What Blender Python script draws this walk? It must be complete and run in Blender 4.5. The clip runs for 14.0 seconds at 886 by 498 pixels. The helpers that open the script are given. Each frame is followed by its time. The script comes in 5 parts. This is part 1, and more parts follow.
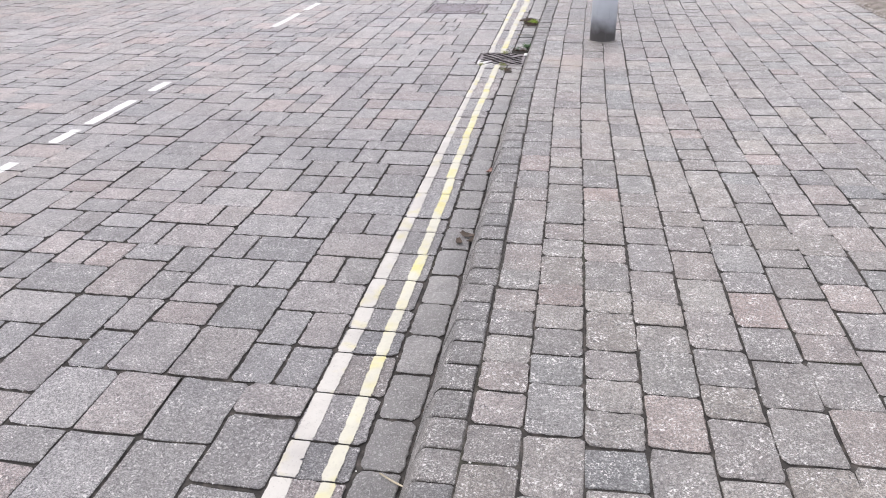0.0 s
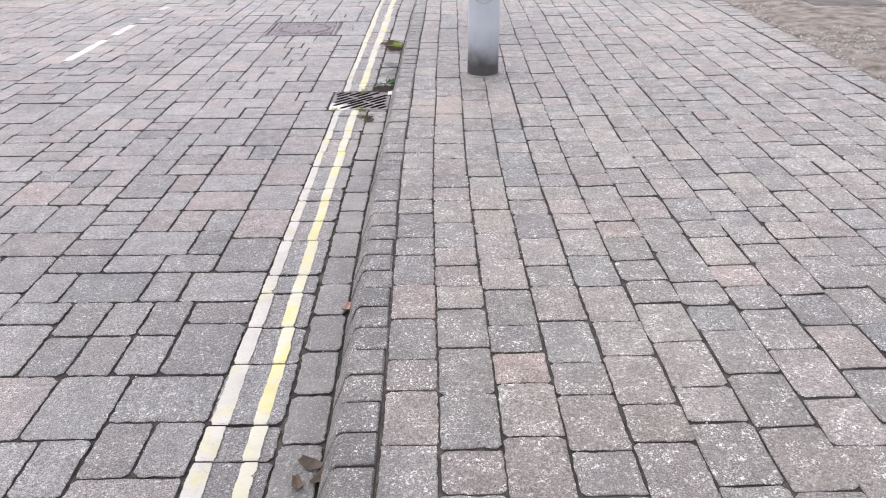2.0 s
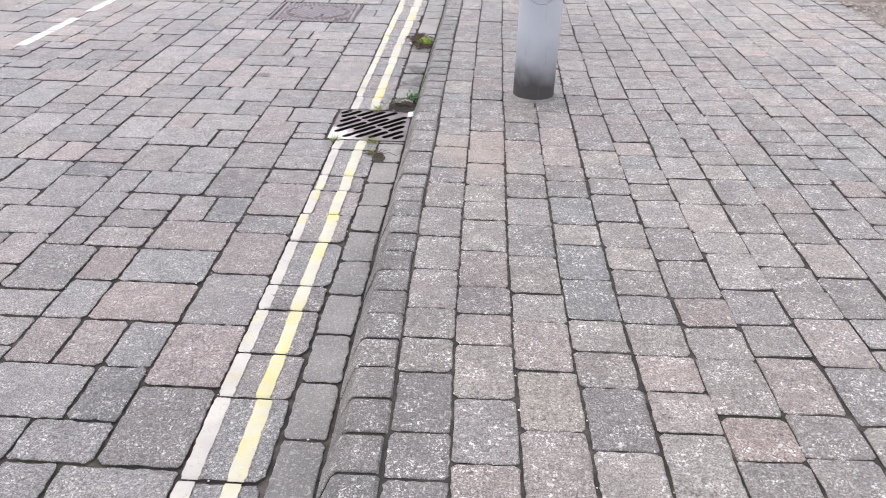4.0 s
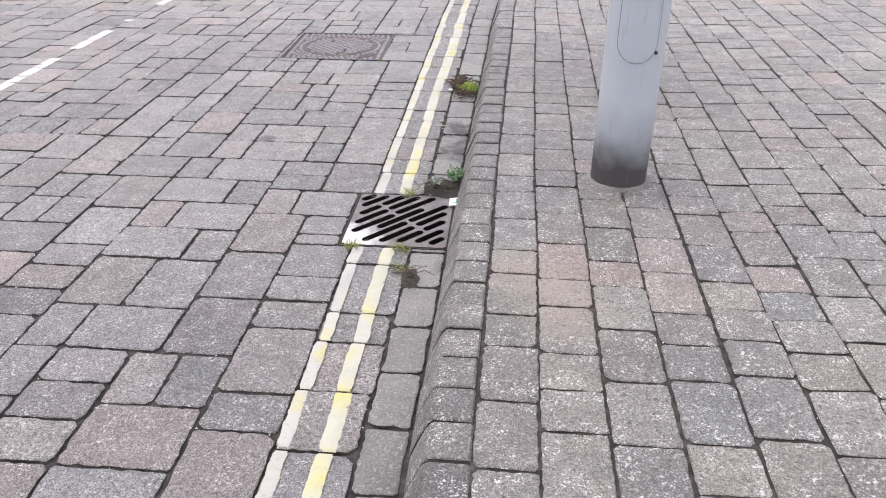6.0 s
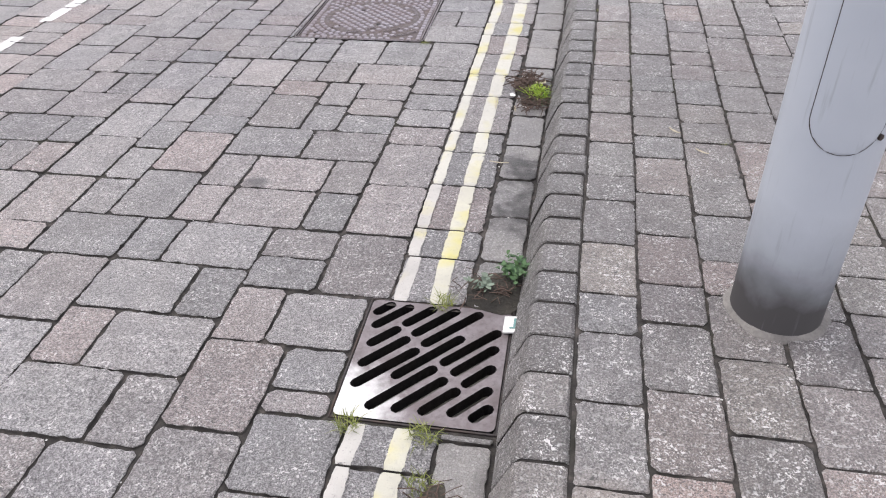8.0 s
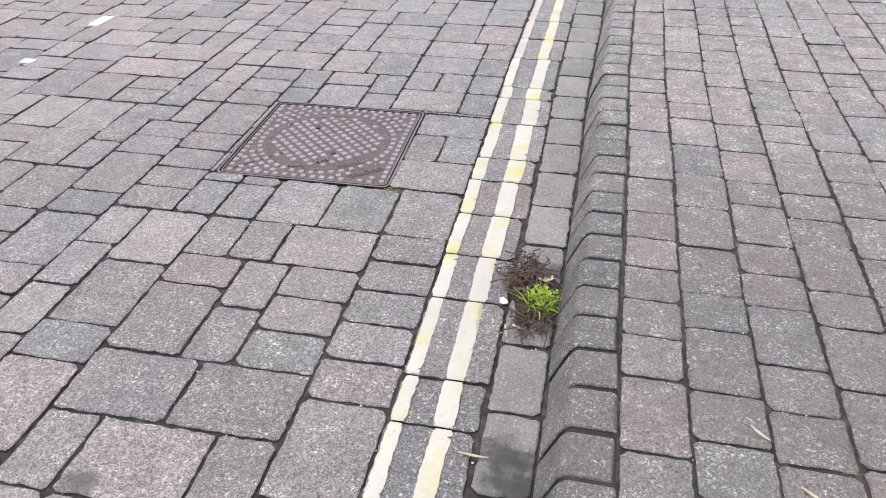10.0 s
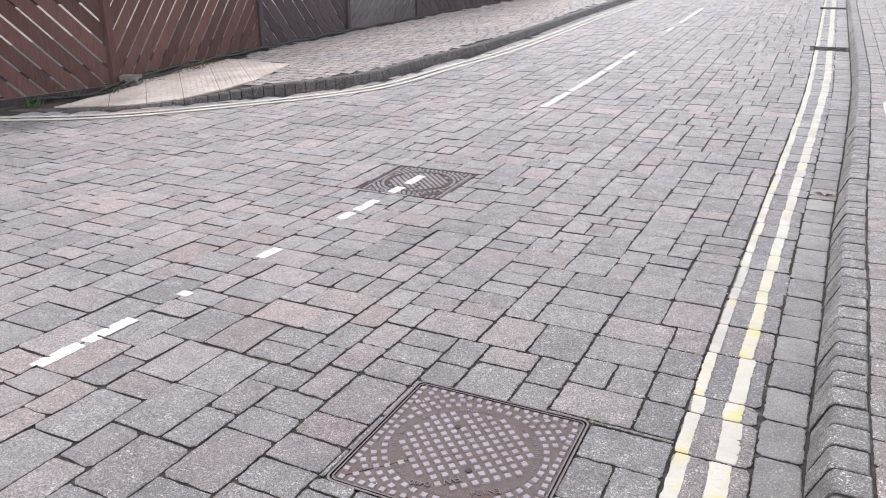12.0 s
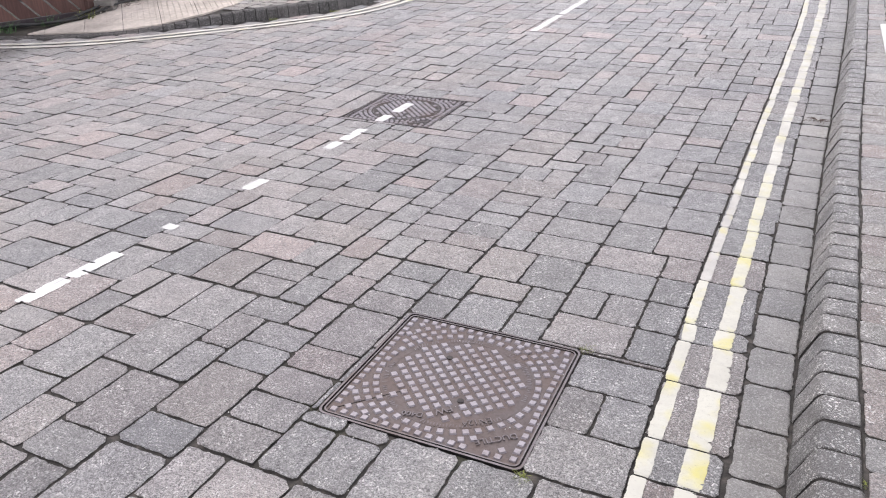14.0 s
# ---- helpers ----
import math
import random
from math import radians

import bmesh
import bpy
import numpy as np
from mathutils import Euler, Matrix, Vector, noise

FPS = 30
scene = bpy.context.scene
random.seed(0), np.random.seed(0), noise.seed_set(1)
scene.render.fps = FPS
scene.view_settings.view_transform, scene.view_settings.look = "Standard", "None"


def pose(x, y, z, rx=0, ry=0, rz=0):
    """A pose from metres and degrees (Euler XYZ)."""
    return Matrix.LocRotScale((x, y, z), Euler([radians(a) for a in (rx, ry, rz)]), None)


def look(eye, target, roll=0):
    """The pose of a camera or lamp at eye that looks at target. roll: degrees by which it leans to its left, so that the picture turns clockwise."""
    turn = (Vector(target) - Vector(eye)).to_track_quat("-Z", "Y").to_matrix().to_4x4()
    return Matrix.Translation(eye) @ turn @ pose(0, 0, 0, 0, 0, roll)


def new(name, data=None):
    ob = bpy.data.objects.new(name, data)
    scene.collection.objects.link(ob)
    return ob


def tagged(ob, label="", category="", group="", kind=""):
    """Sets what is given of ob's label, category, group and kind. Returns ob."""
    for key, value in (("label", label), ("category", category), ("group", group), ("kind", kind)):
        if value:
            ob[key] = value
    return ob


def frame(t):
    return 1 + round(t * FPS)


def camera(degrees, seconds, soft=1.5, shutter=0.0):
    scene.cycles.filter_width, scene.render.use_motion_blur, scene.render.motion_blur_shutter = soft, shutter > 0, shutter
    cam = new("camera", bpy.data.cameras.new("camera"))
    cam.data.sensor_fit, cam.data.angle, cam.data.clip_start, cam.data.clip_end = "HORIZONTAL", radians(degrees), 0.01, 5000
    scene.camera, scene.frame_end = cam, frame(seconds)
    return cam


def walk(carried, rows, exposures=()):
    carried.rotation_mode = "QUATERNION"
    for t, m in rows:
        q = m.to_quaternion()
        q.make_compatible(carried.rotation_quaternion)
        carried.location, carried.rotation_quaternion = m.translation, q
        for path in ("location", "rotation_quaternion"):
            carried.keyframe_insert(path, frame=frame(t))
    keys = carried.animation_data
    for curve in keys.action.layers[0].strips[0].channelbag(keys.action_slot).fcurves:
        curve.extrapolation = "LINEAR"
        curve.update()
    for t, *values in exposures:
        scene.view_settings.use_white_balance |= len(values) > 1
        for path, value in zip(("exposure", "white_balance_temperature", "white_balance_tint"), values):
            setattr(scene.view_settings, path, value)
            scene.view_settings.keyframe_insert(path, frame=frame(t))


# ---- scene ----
from mathutils.geometry import tessellate_polygon

cam = camera(61.3, 14.0, soft=1.1)
PATH = [
    (0, (1.039, 0.5, 1.482), (0.82, 2.267, 0.57), -1.0),
    (0.5, (0.993, 0.896, 1.468), (0.935, 2.691, 0.588), -0.2),
    (1, (0.959, 1.261, 1.455), (0.981, 3.066, 0.595), 0.1),
    (1.5, (1.022, 1.619, 1.464), (1.059, 3.415, 0.585), -0.2),
    (2, (1.05, 1.967, 1.443), (1.149, 3.739, 0.522), -0.4),
    (2.5, (1.072, 2.315, 1.439), (1.19, 4.026, 0.409), -1.7),
    (2.7, (1.107, 2.471, 1.443), (1.191, 4.213, 0.465), -1.7),
    (4.8, (1.113, 3.68, 1.38), (1.167, 5.402, 0.364), 2.7),
    (5, (1.099, 3.781, 1.385), (1.168, 5.507, 0.378), 2.7),
    (5.5, (1.045, 4.095, 1.404), (1.09, 5.837, 0.422), 1.0),
    (6, (1.036, 4.394, 1.366), (0.972, 6.123, 0.363), 0.1),
    (6.5, (1.043, 4.708, 1.365), (0.916, 6.397, 0.301), 0.2),
    (7, (1.004, 5.034, 1.346), (0.855, 6.664, 0.198), -0.0),
    (7.2, (1.002, 5.148, 1.347), (0.83, 6.747, 0.159), -0.7),
    (9.3, (1.016, 6.433, 1.408), (0.708, 8.032, 0.247), -2.1),
    (9.5, (0.993, 6.553, 1.417), (0.633, 8.169, 0.294), -2.1),
    (10, (1.0, 6.862, 1.348), (0.758, 8.491, 0.213), -0.2),
    (10.5, (0.973, 7.083, 1.366), (0.626, 8.715, 0.263), -0.3),
    (11, (0.938, 7.231, 1.416), (0.337, 8.899, 0.491), -1.1),
    (11.5, (0.896, 7.385, 1.474), (0.246, 9.132, 0.749), -1.3),
    (12, (0.89, 7.542, 1.455), (0.154, 9.273, 0.775), 0.1),
    (12.5, (0.917, 7.626, 1.437), (0.128, 9.297, 0.675), 0.8),
    (13, (0.864, 7.576, 1.388), (0.152, 9.15, 0.381), 2.7),
    (13.5, (0.855, 7.541, 1.388), (0.134, 9.093, 0.352), 2.0),
    (14, (0.868, 7.584, 1.443), (0.187, 9.259, 0.588), -0.1),
]
EXPOSURES = [(0.0, 0.03), (2.5, 0.07), (5.0, 0.08), (7.0, -0.08), (9.5, 0.04), (11.5, -0.02), (12.5, 0.02), (14.0, -0.02)]
walk(cam, [(t, look(eye, target, roll)) for t, eye, target, roll in PATH], EXPOSURES)

# ---- overcast daylight ----
SUN_UP, SUN_ROUND = 62.0, -60.0   # degrees above the horizon; turn of the sun about z
world = bpy.data.worlds.new("overcast_sky")
scene.world = world
world.use_nodes = True
wn = world.node_tree.nodes
sky = wn.new("ShaderNodeTexSky")
sky.sky_type = "NISHITA"
sky.sun_disc = False
sky.sun_elevation, sky.sun_rotation = radians(SUN_UP), radians(SUN_ROUND)
sky.air_density, sky.dust_density, sky.ozone_density = 1.0, 4.0, 1.0
veil = wn.new("ShaderNodeMixRGB")          # cloud greys the blue
veil.inputs[0].default_value = 0.75
veil.inputs[2].default_value = (8.7, 8.5, 9.2, 1)
world.node_tree.links.new(sky.outputs[0], veil.inputs[1])
world.node_tree.links.new(veil.outputs[0], wn["Background"].inputs[0])
wn["Background"].inputs[1].default_value = 0.20
sun_lamp = bpy.data.lights.new("sun", "SUN")
sun_lamp.energy, sun_lamp.angle, sun_lamp.color = 1.3, radians(25), (1.0, 0.97, 0.95)
sun = new("sun", sun_lamp)
sun.rotation_euler = (radians(90 - SUN_UP), 0, radians(180 - SUN_ROUND))


# ---- materials ----
class Mat:
    """A node material with short hands for wiring it."""

    def __init__(self, name, rough=0.85, metal=0.0):
        self.mat = bpy.data.materials.new(name)
        self.mat.use_nodes = True
        self.tree = self.mat.node_tree
        self.bsdf = self.tree.nodes["Principled BSDF"]
        self.bsdf.inputs["Roughness"].default_value = rough
        self.bsdf.inputs["Metallic"].default_value = metal
        self.pos = self.tree.nodes.new("ShaderNodeNewGeometry")

    def put(self, value, socket):
        if isinstance(value, bpy.types.NodeSocket):
            self.tree.links.new(value, socket)
        else:
            socket.default_value = (*value, 1) if isinstance(value, tuple) and len(value) == 3 else value

    def noise(self, scale, detail=3.0, rough=0.55, where=None):
        n = self.tree.nodes.new("ShaderNodeTexNoise")
        n.inputs["Scale"].default_value = scale
        n.inputs["Detail"].default_value = detail
        n.inputs["Roughness"].default_value = rough
        self.tree.links.new(where or self.pos.outputs["Position"], n.inputs["Vector"])
        return n.outputs["Fac"]

    def spots(self, scale):
        n = self.tree.nodes.new("ShaderNodeTexVoronoi")
        n.inputs["Scale"].default_value = scale
        self.tree.links.new(self.pos.outputs["Position"], n.inputs["Vector"])
        return n.outputs["Distance"]

    def ramp(self, fac, *stops):
        r = self.tree.nodes.new("ShaderNodeValToRGB")
        r.color_ramp.elements.remove(r.color_ramp.elements[1])
        for i, (p, c) in enumerate(stops):
            e = r.color_ramp.elements[0] if i == 0 else r.color_ramp.elements.new(p)
            e.position = p
            e.color = (*c, 1) if isinstance(c, tuple) else (c, c, c, 1)
        self.put(fac, r.inputs[0])
        return r.outputs[0]

    def mix(self, fac, a, b, blend="MIX"):
        m = self.tree.nodes.new("ShaderNodeMixRGB")
        m.blend_type = blend
        self.put(fac, m.inputs[0])
        self.put(a, m.inputs[1])
        self.put(b, m.inputs[2])
        return m.outputs[0]

    def math(self, op, a, b=0.0):
        m = self.tree.nodes.new("ShaderNodeMath")
        m.operation = op
        self.put(a, m.inputs[0])
        self.put(b, m.inputs[1])
        return m.outputs[0]

    def piece(self):
        """A number from 0 to 1 of each piece's own, single or joined."""
        o = self.tree.nodes.new("ShaderNodeObjectInfo")
        return self.math("FRACT", self.math("ADD", o.outputs["Random"], self.pos.outputs["Random Per Island"]))

    def bump(self, height, strength, distance):
        b = self.tree.nodes.new("ShaderNodeBump")
        b.inputs["Strength"].default_value = strength
        b.inputs["Distance"].default_value = distance
        self.put(height, b.inputs["Height"])
        self.tree.links.new(b.outputs[0], self.bsdf.inputs["Normal"])

    def done(self, colour, rough=None):
        self.put(colour, self.bsdf.inputs["Base Color"])
        if rough is not None:
            self.put(rough, self.bsdf.inputs["Roughness"])
        return self.mat


def paving_material(name, tones, speck=0.5, stain=0.5, gain=1.0, marks=(), pits=0.85, tone_lift=None, grain=1.0):
    """Tumbled concrete blocks: a tone for each block, pale grit, stains."""
    m = Mat(name, 0.65)
    m.bsdf.inputs["Specular IOR Level"].default_value = 0.95
    n = len(tones)
    one = m.piece()
    tone = m.ramp(one, *[(i / (n - 1), tuple(k * gain for k in c)) for i, c in enumerate(tones)])
    light = m.ramp(m.math("FRACT", m.math("MULTIPLY", one, 17.3)), (0.0, 0.80), (1.0, 1.19))
    tone = m.mix(1.0, tone, light, "MULTIPLY")
    cloud = m.ramp(m.noise(7.0, 4), (0.30, 0.72), (0.55, 1.0), (0.75, 1.14))
    tone = m.mix(stain, tone, m.mix(1.0, tone, cloud, "MULTIPLY"))
    wide = m.ramp(m.noise(0.9, 4), (0.32, (0.80, 0.80, 0.83)), (0.5, (1.0, 1.0, 1.0)), (0.72, (1.10, 1.07, 1.03)))
    tone = m.mix(1.0, tone, wide, "MULTIPLY")
    if tone_lift:                                       # tone lifted away from the gutter; on the road sky sheen is painted in
        u0, u1 = tone_lift[0][0], tone_lift[-1][0]
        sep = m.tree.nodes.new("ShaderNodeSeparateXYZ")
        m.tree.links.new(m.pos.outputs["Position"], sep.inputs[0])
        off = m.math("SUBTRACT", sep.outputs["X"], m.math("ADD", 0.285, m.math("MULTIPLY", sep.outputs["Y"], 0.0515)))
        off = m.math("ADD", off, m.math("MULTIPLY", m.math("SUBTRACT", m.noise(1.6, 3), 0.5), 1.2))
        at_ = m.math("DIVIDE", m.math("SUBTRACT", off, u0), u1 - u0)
        tone = m.mix(1.0, tone, m.ramp(at_, *[((u - u0) / (u1 - u0), k / 2) for u, k in tone_lift]), "MULTIPLY")
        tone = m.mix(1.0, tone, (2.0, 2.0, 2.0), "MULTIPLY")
    mid = m.ramp(m.noise(65.0, 3, 0.65), (0.34, 1 - 0.24 * grain), (0.5, 1.0), (0.66, 1 + 0.22 * grain))
    tone = m.mix(1.0, tone, mid, "MULTIPLY")
    fine = m.noise(280.0, 2, 0.75)
    grit = m.ramp(fine, (0.36, 1 - 0.54 * grain), (0.5, 1.0), (0.64, 1 + 0.55 * grain))
    tone = m.mix(1.0, tone, m.mix(1.0, tone, grit, "MULTIPLY"))
    worn = m.ramp(m.noise(14.0, 2), (0.45, 0.0), (0.65, speck))
    pale = m.math("MAXIMUM", m.ramp(m.noise(230.0, 1), (0.57, 0.0), (0.62, 0.7)), m.ramp(m.noise(105.0, 1), (0.62, 0.0), (0.65, 1.15)))
    tone = m.mix(m.math("MULTIPLY", pale, m.math("ADD", worn, 0.32)), tone, (0.76, 0.74, 0.72))
    for mx, my, size, colour, most in marks:          # spills with a shape of their own, and broad darker areas
        at = m.tree.nodes.new("ShaderNodeVectorMath")
        at.operation = "DISTANCE"
        m.tree.links.new(m.pos.outputs["Position"], at.inputs[0])
        at.inputs[1].default_value = (mx, my, 0.13 if mx > 1.1 else 0.0)
        edge = m.math("ADD", at.outputs["Value"], m.math("MULTIPLY", m.noise(16, 4), size * 1.3))
        soft_edge = 0.95 if most < 0.85 else 0.60
        tone = m.mix(m.ramp(m.math("DIVIDE", edge, size * 2), (0.42, most), (soft_edge, 0.0)), tone, colour)
    holed = m.ramp(m.noise(11.0, 3, 0.6), (0.44, 0.15), (0.60, 1.0))
    dark = m.math("MAXIMUM", m.ramp(m.noise(150.0, 2), (0.36, 0.75), (0.41, 0.0)), m.math("MULTIPLY", holed, m.ramp(m.noise(85.0, 2, 0.6), (0.345, 1.0), (0.385, 0.0))))
    tone = m.mix(m.math("MULTIPLY", dark, pits), tone, (0.05, 0.046, 0.043))
    m.bump(m.math("ADD", fine, m.math("MULTIPLY", m.noise(60.0, 3), 1.5)), 1.0, 0.008)
    return m.done(tone, m.ramp(m.noise(20.0, 2), (0.3, 0.33), (0.7, 0.53)))


ROAD_TONES = [(0.235, 0.222, 0.221), (0.268, 0.240, 0.231), (0.212, 0.207, 0.207), (0.245, 0.231, 0.226), (0.302, 0.246, 0.231),
              (0.228, 0.218, 0.217), (0.206, 0.200, 0.201), (0.270, 0.238, 0.224), (0.239, 0.226, 0.223), (0.262, 0.250, 0.245), (0.221, 0.216, 0.219)]
PAVE_TONES = [(0.238, 0.216, 0.201), (0.294, 0.260, 0.225), (0.213, 0.199, 0.193), (0.254, 0.230, 0.211), (0.310, 0.241, 0.216),
              (0.221, 0.208, 0.201), (0.270, 0.246, 0.220), (0.206, 0.206, 0.200), (0.264, 0.224, 0.205), (0.240, 0.223, 0.207)]
mat_road = paving_material("road_block_concrete", ROAD_TONES, 0.5, 0.6, 1.02, [(0.06, 7.80, 0.10, (0.085, 0.082, 0.082), 0.85), (0.40, 9.0, 0.07, (0.12, 0.115, 0.11), 0.4), (-6.0, 12.8, 0.34, (0.075, 0.07, 0.068), 0.8)], tone_lift=((-4.2, 1.42), (-1.2, 1.16), (-0.1, 0.93)), grain=1.22)
mat_pave = paving_material("pavement_block_concrete", PAVE_TONES, 0.8, 0.7, 1.0, [(1.19, 6.4, 0.15, (0.40, 0.335, 0.285), 0.8), (1.31, 6.32, 0.13, (0.40, 0.335, 0.285), 0.8), (1.33, 6.17, 0.15, (0.40, 0.335, 0.285), 0.8), (1.75, 8.3, 1.3, (0.125, 0.11, 0.103), 0.42)], tone_lift=((0.5, 0.96), (2.4, 1.07)))
mat_kerb = paving_material("kerb_concrete", [(0.172, 0.160, 0.151), (0.20, 0.183, 0.170), (0.153, 0.147, 0.142), (0.186, 0.172, 0.161)], 0.7, 0.9, 1.0, [(1.15, 8.3, 1.2, (0.09, 0.082, 0.077), 0.4)])
mat_far_pave = paving_material("far_pavement_concrete", PAVE_TONES, 0.3, 0.6, 1.6)
# Far kerb: shade on its face put into a darker tone, dirt included.
mat_far_kerb = paving_material("shaded_soiled_kerb", [(0.055, 0.050, 0.047), (0.078, 0.070, 0.065), (0.047, 0.044, 0.042)], 0.05, 0.9)
mat_channel = paving_material("channel_block_concrete", [(0.258, 0.247, 0.237), (0.285, 0.27, 0.254), (0.24, 0.231, 0.224)], 0.0, 1.0, 1.0, [(1.03, 7.66, 0.30, (0.045, 0.042, 0.040), 0.92), (1.02, 7.90, 0.24, (0.045, 0.042, 0.040), 0.92), (0.97, 7.99, 0.15, (0.045, 0.042, 0.040), 0.92), (1.10, 8.72, 0.15, (0.045, 0.042, 0.040), 0.9), (1.13, 9.05, 0.17, (0.045, 0.042, 0.040), 0.9), (1.15, 9.22, 0.15, (0.045, 0.042, 0.040), 0.9), (0.96, 6.62, 0.05, (0.07, 0.065, 0.06), 0.6)], pits=0.25, grain=0.38)

mat_far_kerb.node_tree.nodes["Principled BSDF"].inputs["Specular IOR Level"].default_value = 0.4


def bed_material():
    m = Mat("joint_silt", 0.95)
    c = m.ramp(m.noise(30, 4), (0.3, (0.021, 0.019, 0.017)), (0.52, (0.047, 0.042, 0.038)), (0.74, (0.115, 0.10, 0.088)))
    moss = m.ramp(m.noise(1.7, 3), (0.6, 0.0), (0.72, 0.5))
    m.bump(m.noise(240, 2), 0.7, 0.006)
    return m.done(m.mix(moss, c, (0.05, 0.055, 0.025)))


mat_bed = bed_material()


def paint_material(name, pale, strong, amount, wear):
    """Road paint: strong where thick, pale and rubbed through where worn."""
    m = Mat(name, 0.6)
    c = m.mix(m.ramp(m.noise(7.0, 3, 0.5), (0.46 - amount, 0.0), (0.66 - amount, 1.0)), pale, strong)
    c = m.mix(m.ramp(m.noise(30, 4, 0.7), (0.5, 0.0), (0.72, 0.35)), c, (0.40, 0.375, 0.34))
    faded = m.ramp(m.noise(4.2, 4, 0.6), (0.44, 0.0), (0.72, 0.62))
    c = m.mix(m.math("MULTIPLY", faded, wear), c, (0.30, 0.283, 0.268))
    rub = m.ramp(m.noise(110, 4, 0.75), (0.33, 1.0), (0.42, 0.0))
    c = m.mix(m.math("MULTIPLY", rub, 0.7 * wear), c, (0.25, 0.235, 0.225))
    m.bump(m.noise(200, 3), 0.4, 0.003)
    return m.done(c, m.ramp(m.noise(20, 2), (0.3, 0.5), (0.7, 0.75)))


mat_yellow_worn = paint_material("yellow_paint_worn", (0.47, 0.452, 0.415), (0.51, 0.465, 0.20), -0.09, 1.0)
mat_yellow = paint_material("yellow_paint", (0.51, 0.495, 0.40), (0.54, 0.495, 0.20), -0.01, 0.5)
mat_yellow_fresh = paint_material("yellow_paint_fresh", (0.51, 0.497, 0.43), (0.535, 0.49, 0.18), -0.055, 0.6)
mat_line_pale = paint_material("sun_bleached_paint", (0.63, 0.612, 0.55), (0.66, 0.615, 0.44), -0.06, 1.0)
mat_line_far = paint_material("rubbed_pale_paint", (0.53, 0.515, 0.46), (0.54, 0.51, 0.33), -0.04, 0.8)
mat_white = paint_material("white_paint", (0.75, 0.745, 0.73), (0.70, 0.70, 0.69), 0.0, 0.8)


def iron_material(name, base, rust, rough):
    m = Mat(name, rough, 0.55)
    c = m.mix(m.ramp(m.noise(9, 4), (0.4, 0.0), (0.68, 1.0)), base, rust)
    c = m.mix(m.ramp(m.noise(90, 3), (0.5, 0.0), (0.75, 0.55)), c, tuple(k * 0.55 for k in rust))
    m.bump(m.noise(260, 3), 0.35, 0.002)
    return m.done(c, m.ramp(m.noise(40, 3), (0.35, rough - 0.1), (0.7, rough + 0.18)))


mat_iron = iron_material("cast_iron", (0.118, 0.098, 0.096), (0.128, 0.096, 0.086), 0.52)
mat_stud = iron_material("polished_iron", (0.33, 0.305, 0.325), (0.255, 0.22, 0.225), 0.38)
def grate_material():
    """Rubbed iron with remains of white road paint on one corner."""
    m = Mat("grate_iron", 0.5, 0.35)
    c = m.mix(m.ramp(m.noise(16, 4), (0.4, 0.0), (0.65, 1.0)), (0.215, 0.19, 0.195), (0.14, 0.117, 0.117))
    c = m.mix(m.ramp(m.noise(90, 3), (0.5, 0.0), (0.72, 0.5)), c, (0.09, 0.075, 0.072))
    tc = m.tree.nodes.new("ShaderNodeTexCoord")
    at = m.tree.nodes.new("ShaderNodeVectorMath")
    at.operation = "DISTANCE"
    m.tree.links.new(tc.outputs["Object"], at.inputs[0])
    at.inputs[1].default_value = (-0.20, -0.20, 0.0)
    reach = m.math("ADD", at.outputs["Value"], m.math("MULTIPLY", m.math("SUBTRACT", m.noise(22, 4, 0.65), 0.5), 0.16))
    old = m.ramp(reach, (0.10, 0.97), (0.13, 0.6), (0.18, 0.0))
    c = m.mix(old, c, (0.62, 0.61, 0.60))
    m.bump(m.noise(220, 3), 0.35, 0.002)
    return m.done(c, m.ramp(m.noise(40, 3), (0.35, 0.42), (0.7, 0.68)))


mat_grate = grate_material()
# Near-black iron: the shade in slots and grooves put into the colour.
mat_recess_shade = iron_material("recess_shade_iron", (0.012, 0.011, 0.011), (0.022, 0.017, 0.015), 0.7)
mat_dark_iron = iron_material("dark_iron", (0.055, 0.05, 0.05), (0.07, 0.05, 0.04), 0.6)


def plain(name, a, b, scale, rough, metal=0.0, bump=0.3, depth=0.003):
    m = Mat(name, rough, metal)
    c = m.ramp(m.noise(scale, 4), (0.32, a), (0.68, b))
    c = m.mix(0.4, c, m.mix(1.0, c, m.ramp(m.noise(scale * 9, 3), (0.3, 0.65), (0.7, 1.3)), "MULTIPLY"))
    m.bump(m.noise(scale * 12, 3), bump, depth)
    return m.done(c)


# Near-black colour stands in for the shade down the gully pot.
mat_pit = plain("gully_pit_black", (0.006, 0.006, 0.006), (0.02, 0.018, 0.016), 8, 0.9)
mat_joint = plain("kerb_joint_dirt", (0.018, 0.016, 0.014), (0.045, 0.04, 0.036), 25, 0.95, 0, 0.5, 0.004)
mat_mortar = plain("mortar", (0.15, 0.14, 0.13), (0.25, 0.235, 0.215), 14, 0.9, 0, 0.6, 0.006)
mat_gravel_bed = plain("sandy_ground", (0.15, 0.125, 0.10), (0.40, 0.355, 0.32), 8.0, 0.95, 0, 1.0, 0.03)
mat_soil = plain("dark_soil", (0.022, 0.020, 0.016), (0.075, 0.066, 0.052), 6, 0.95, 0, 0.8, 0.02)
mat_ground = plain("open_ground", (0.16, 0.15, 0.13), (0.25, 0.23, 0.2), 0.6, 0.95)
mat_tactile = plain("buff_tactile_concrete", (0.42, 0.37, 0.325), (0.64, 0.57, 0.505), 2.4, 0.85)
mat_hose = plain("black_hose", (0.012, 0.012, 0.012), (0.03, 0.03, 0.03), 8, 0.5)
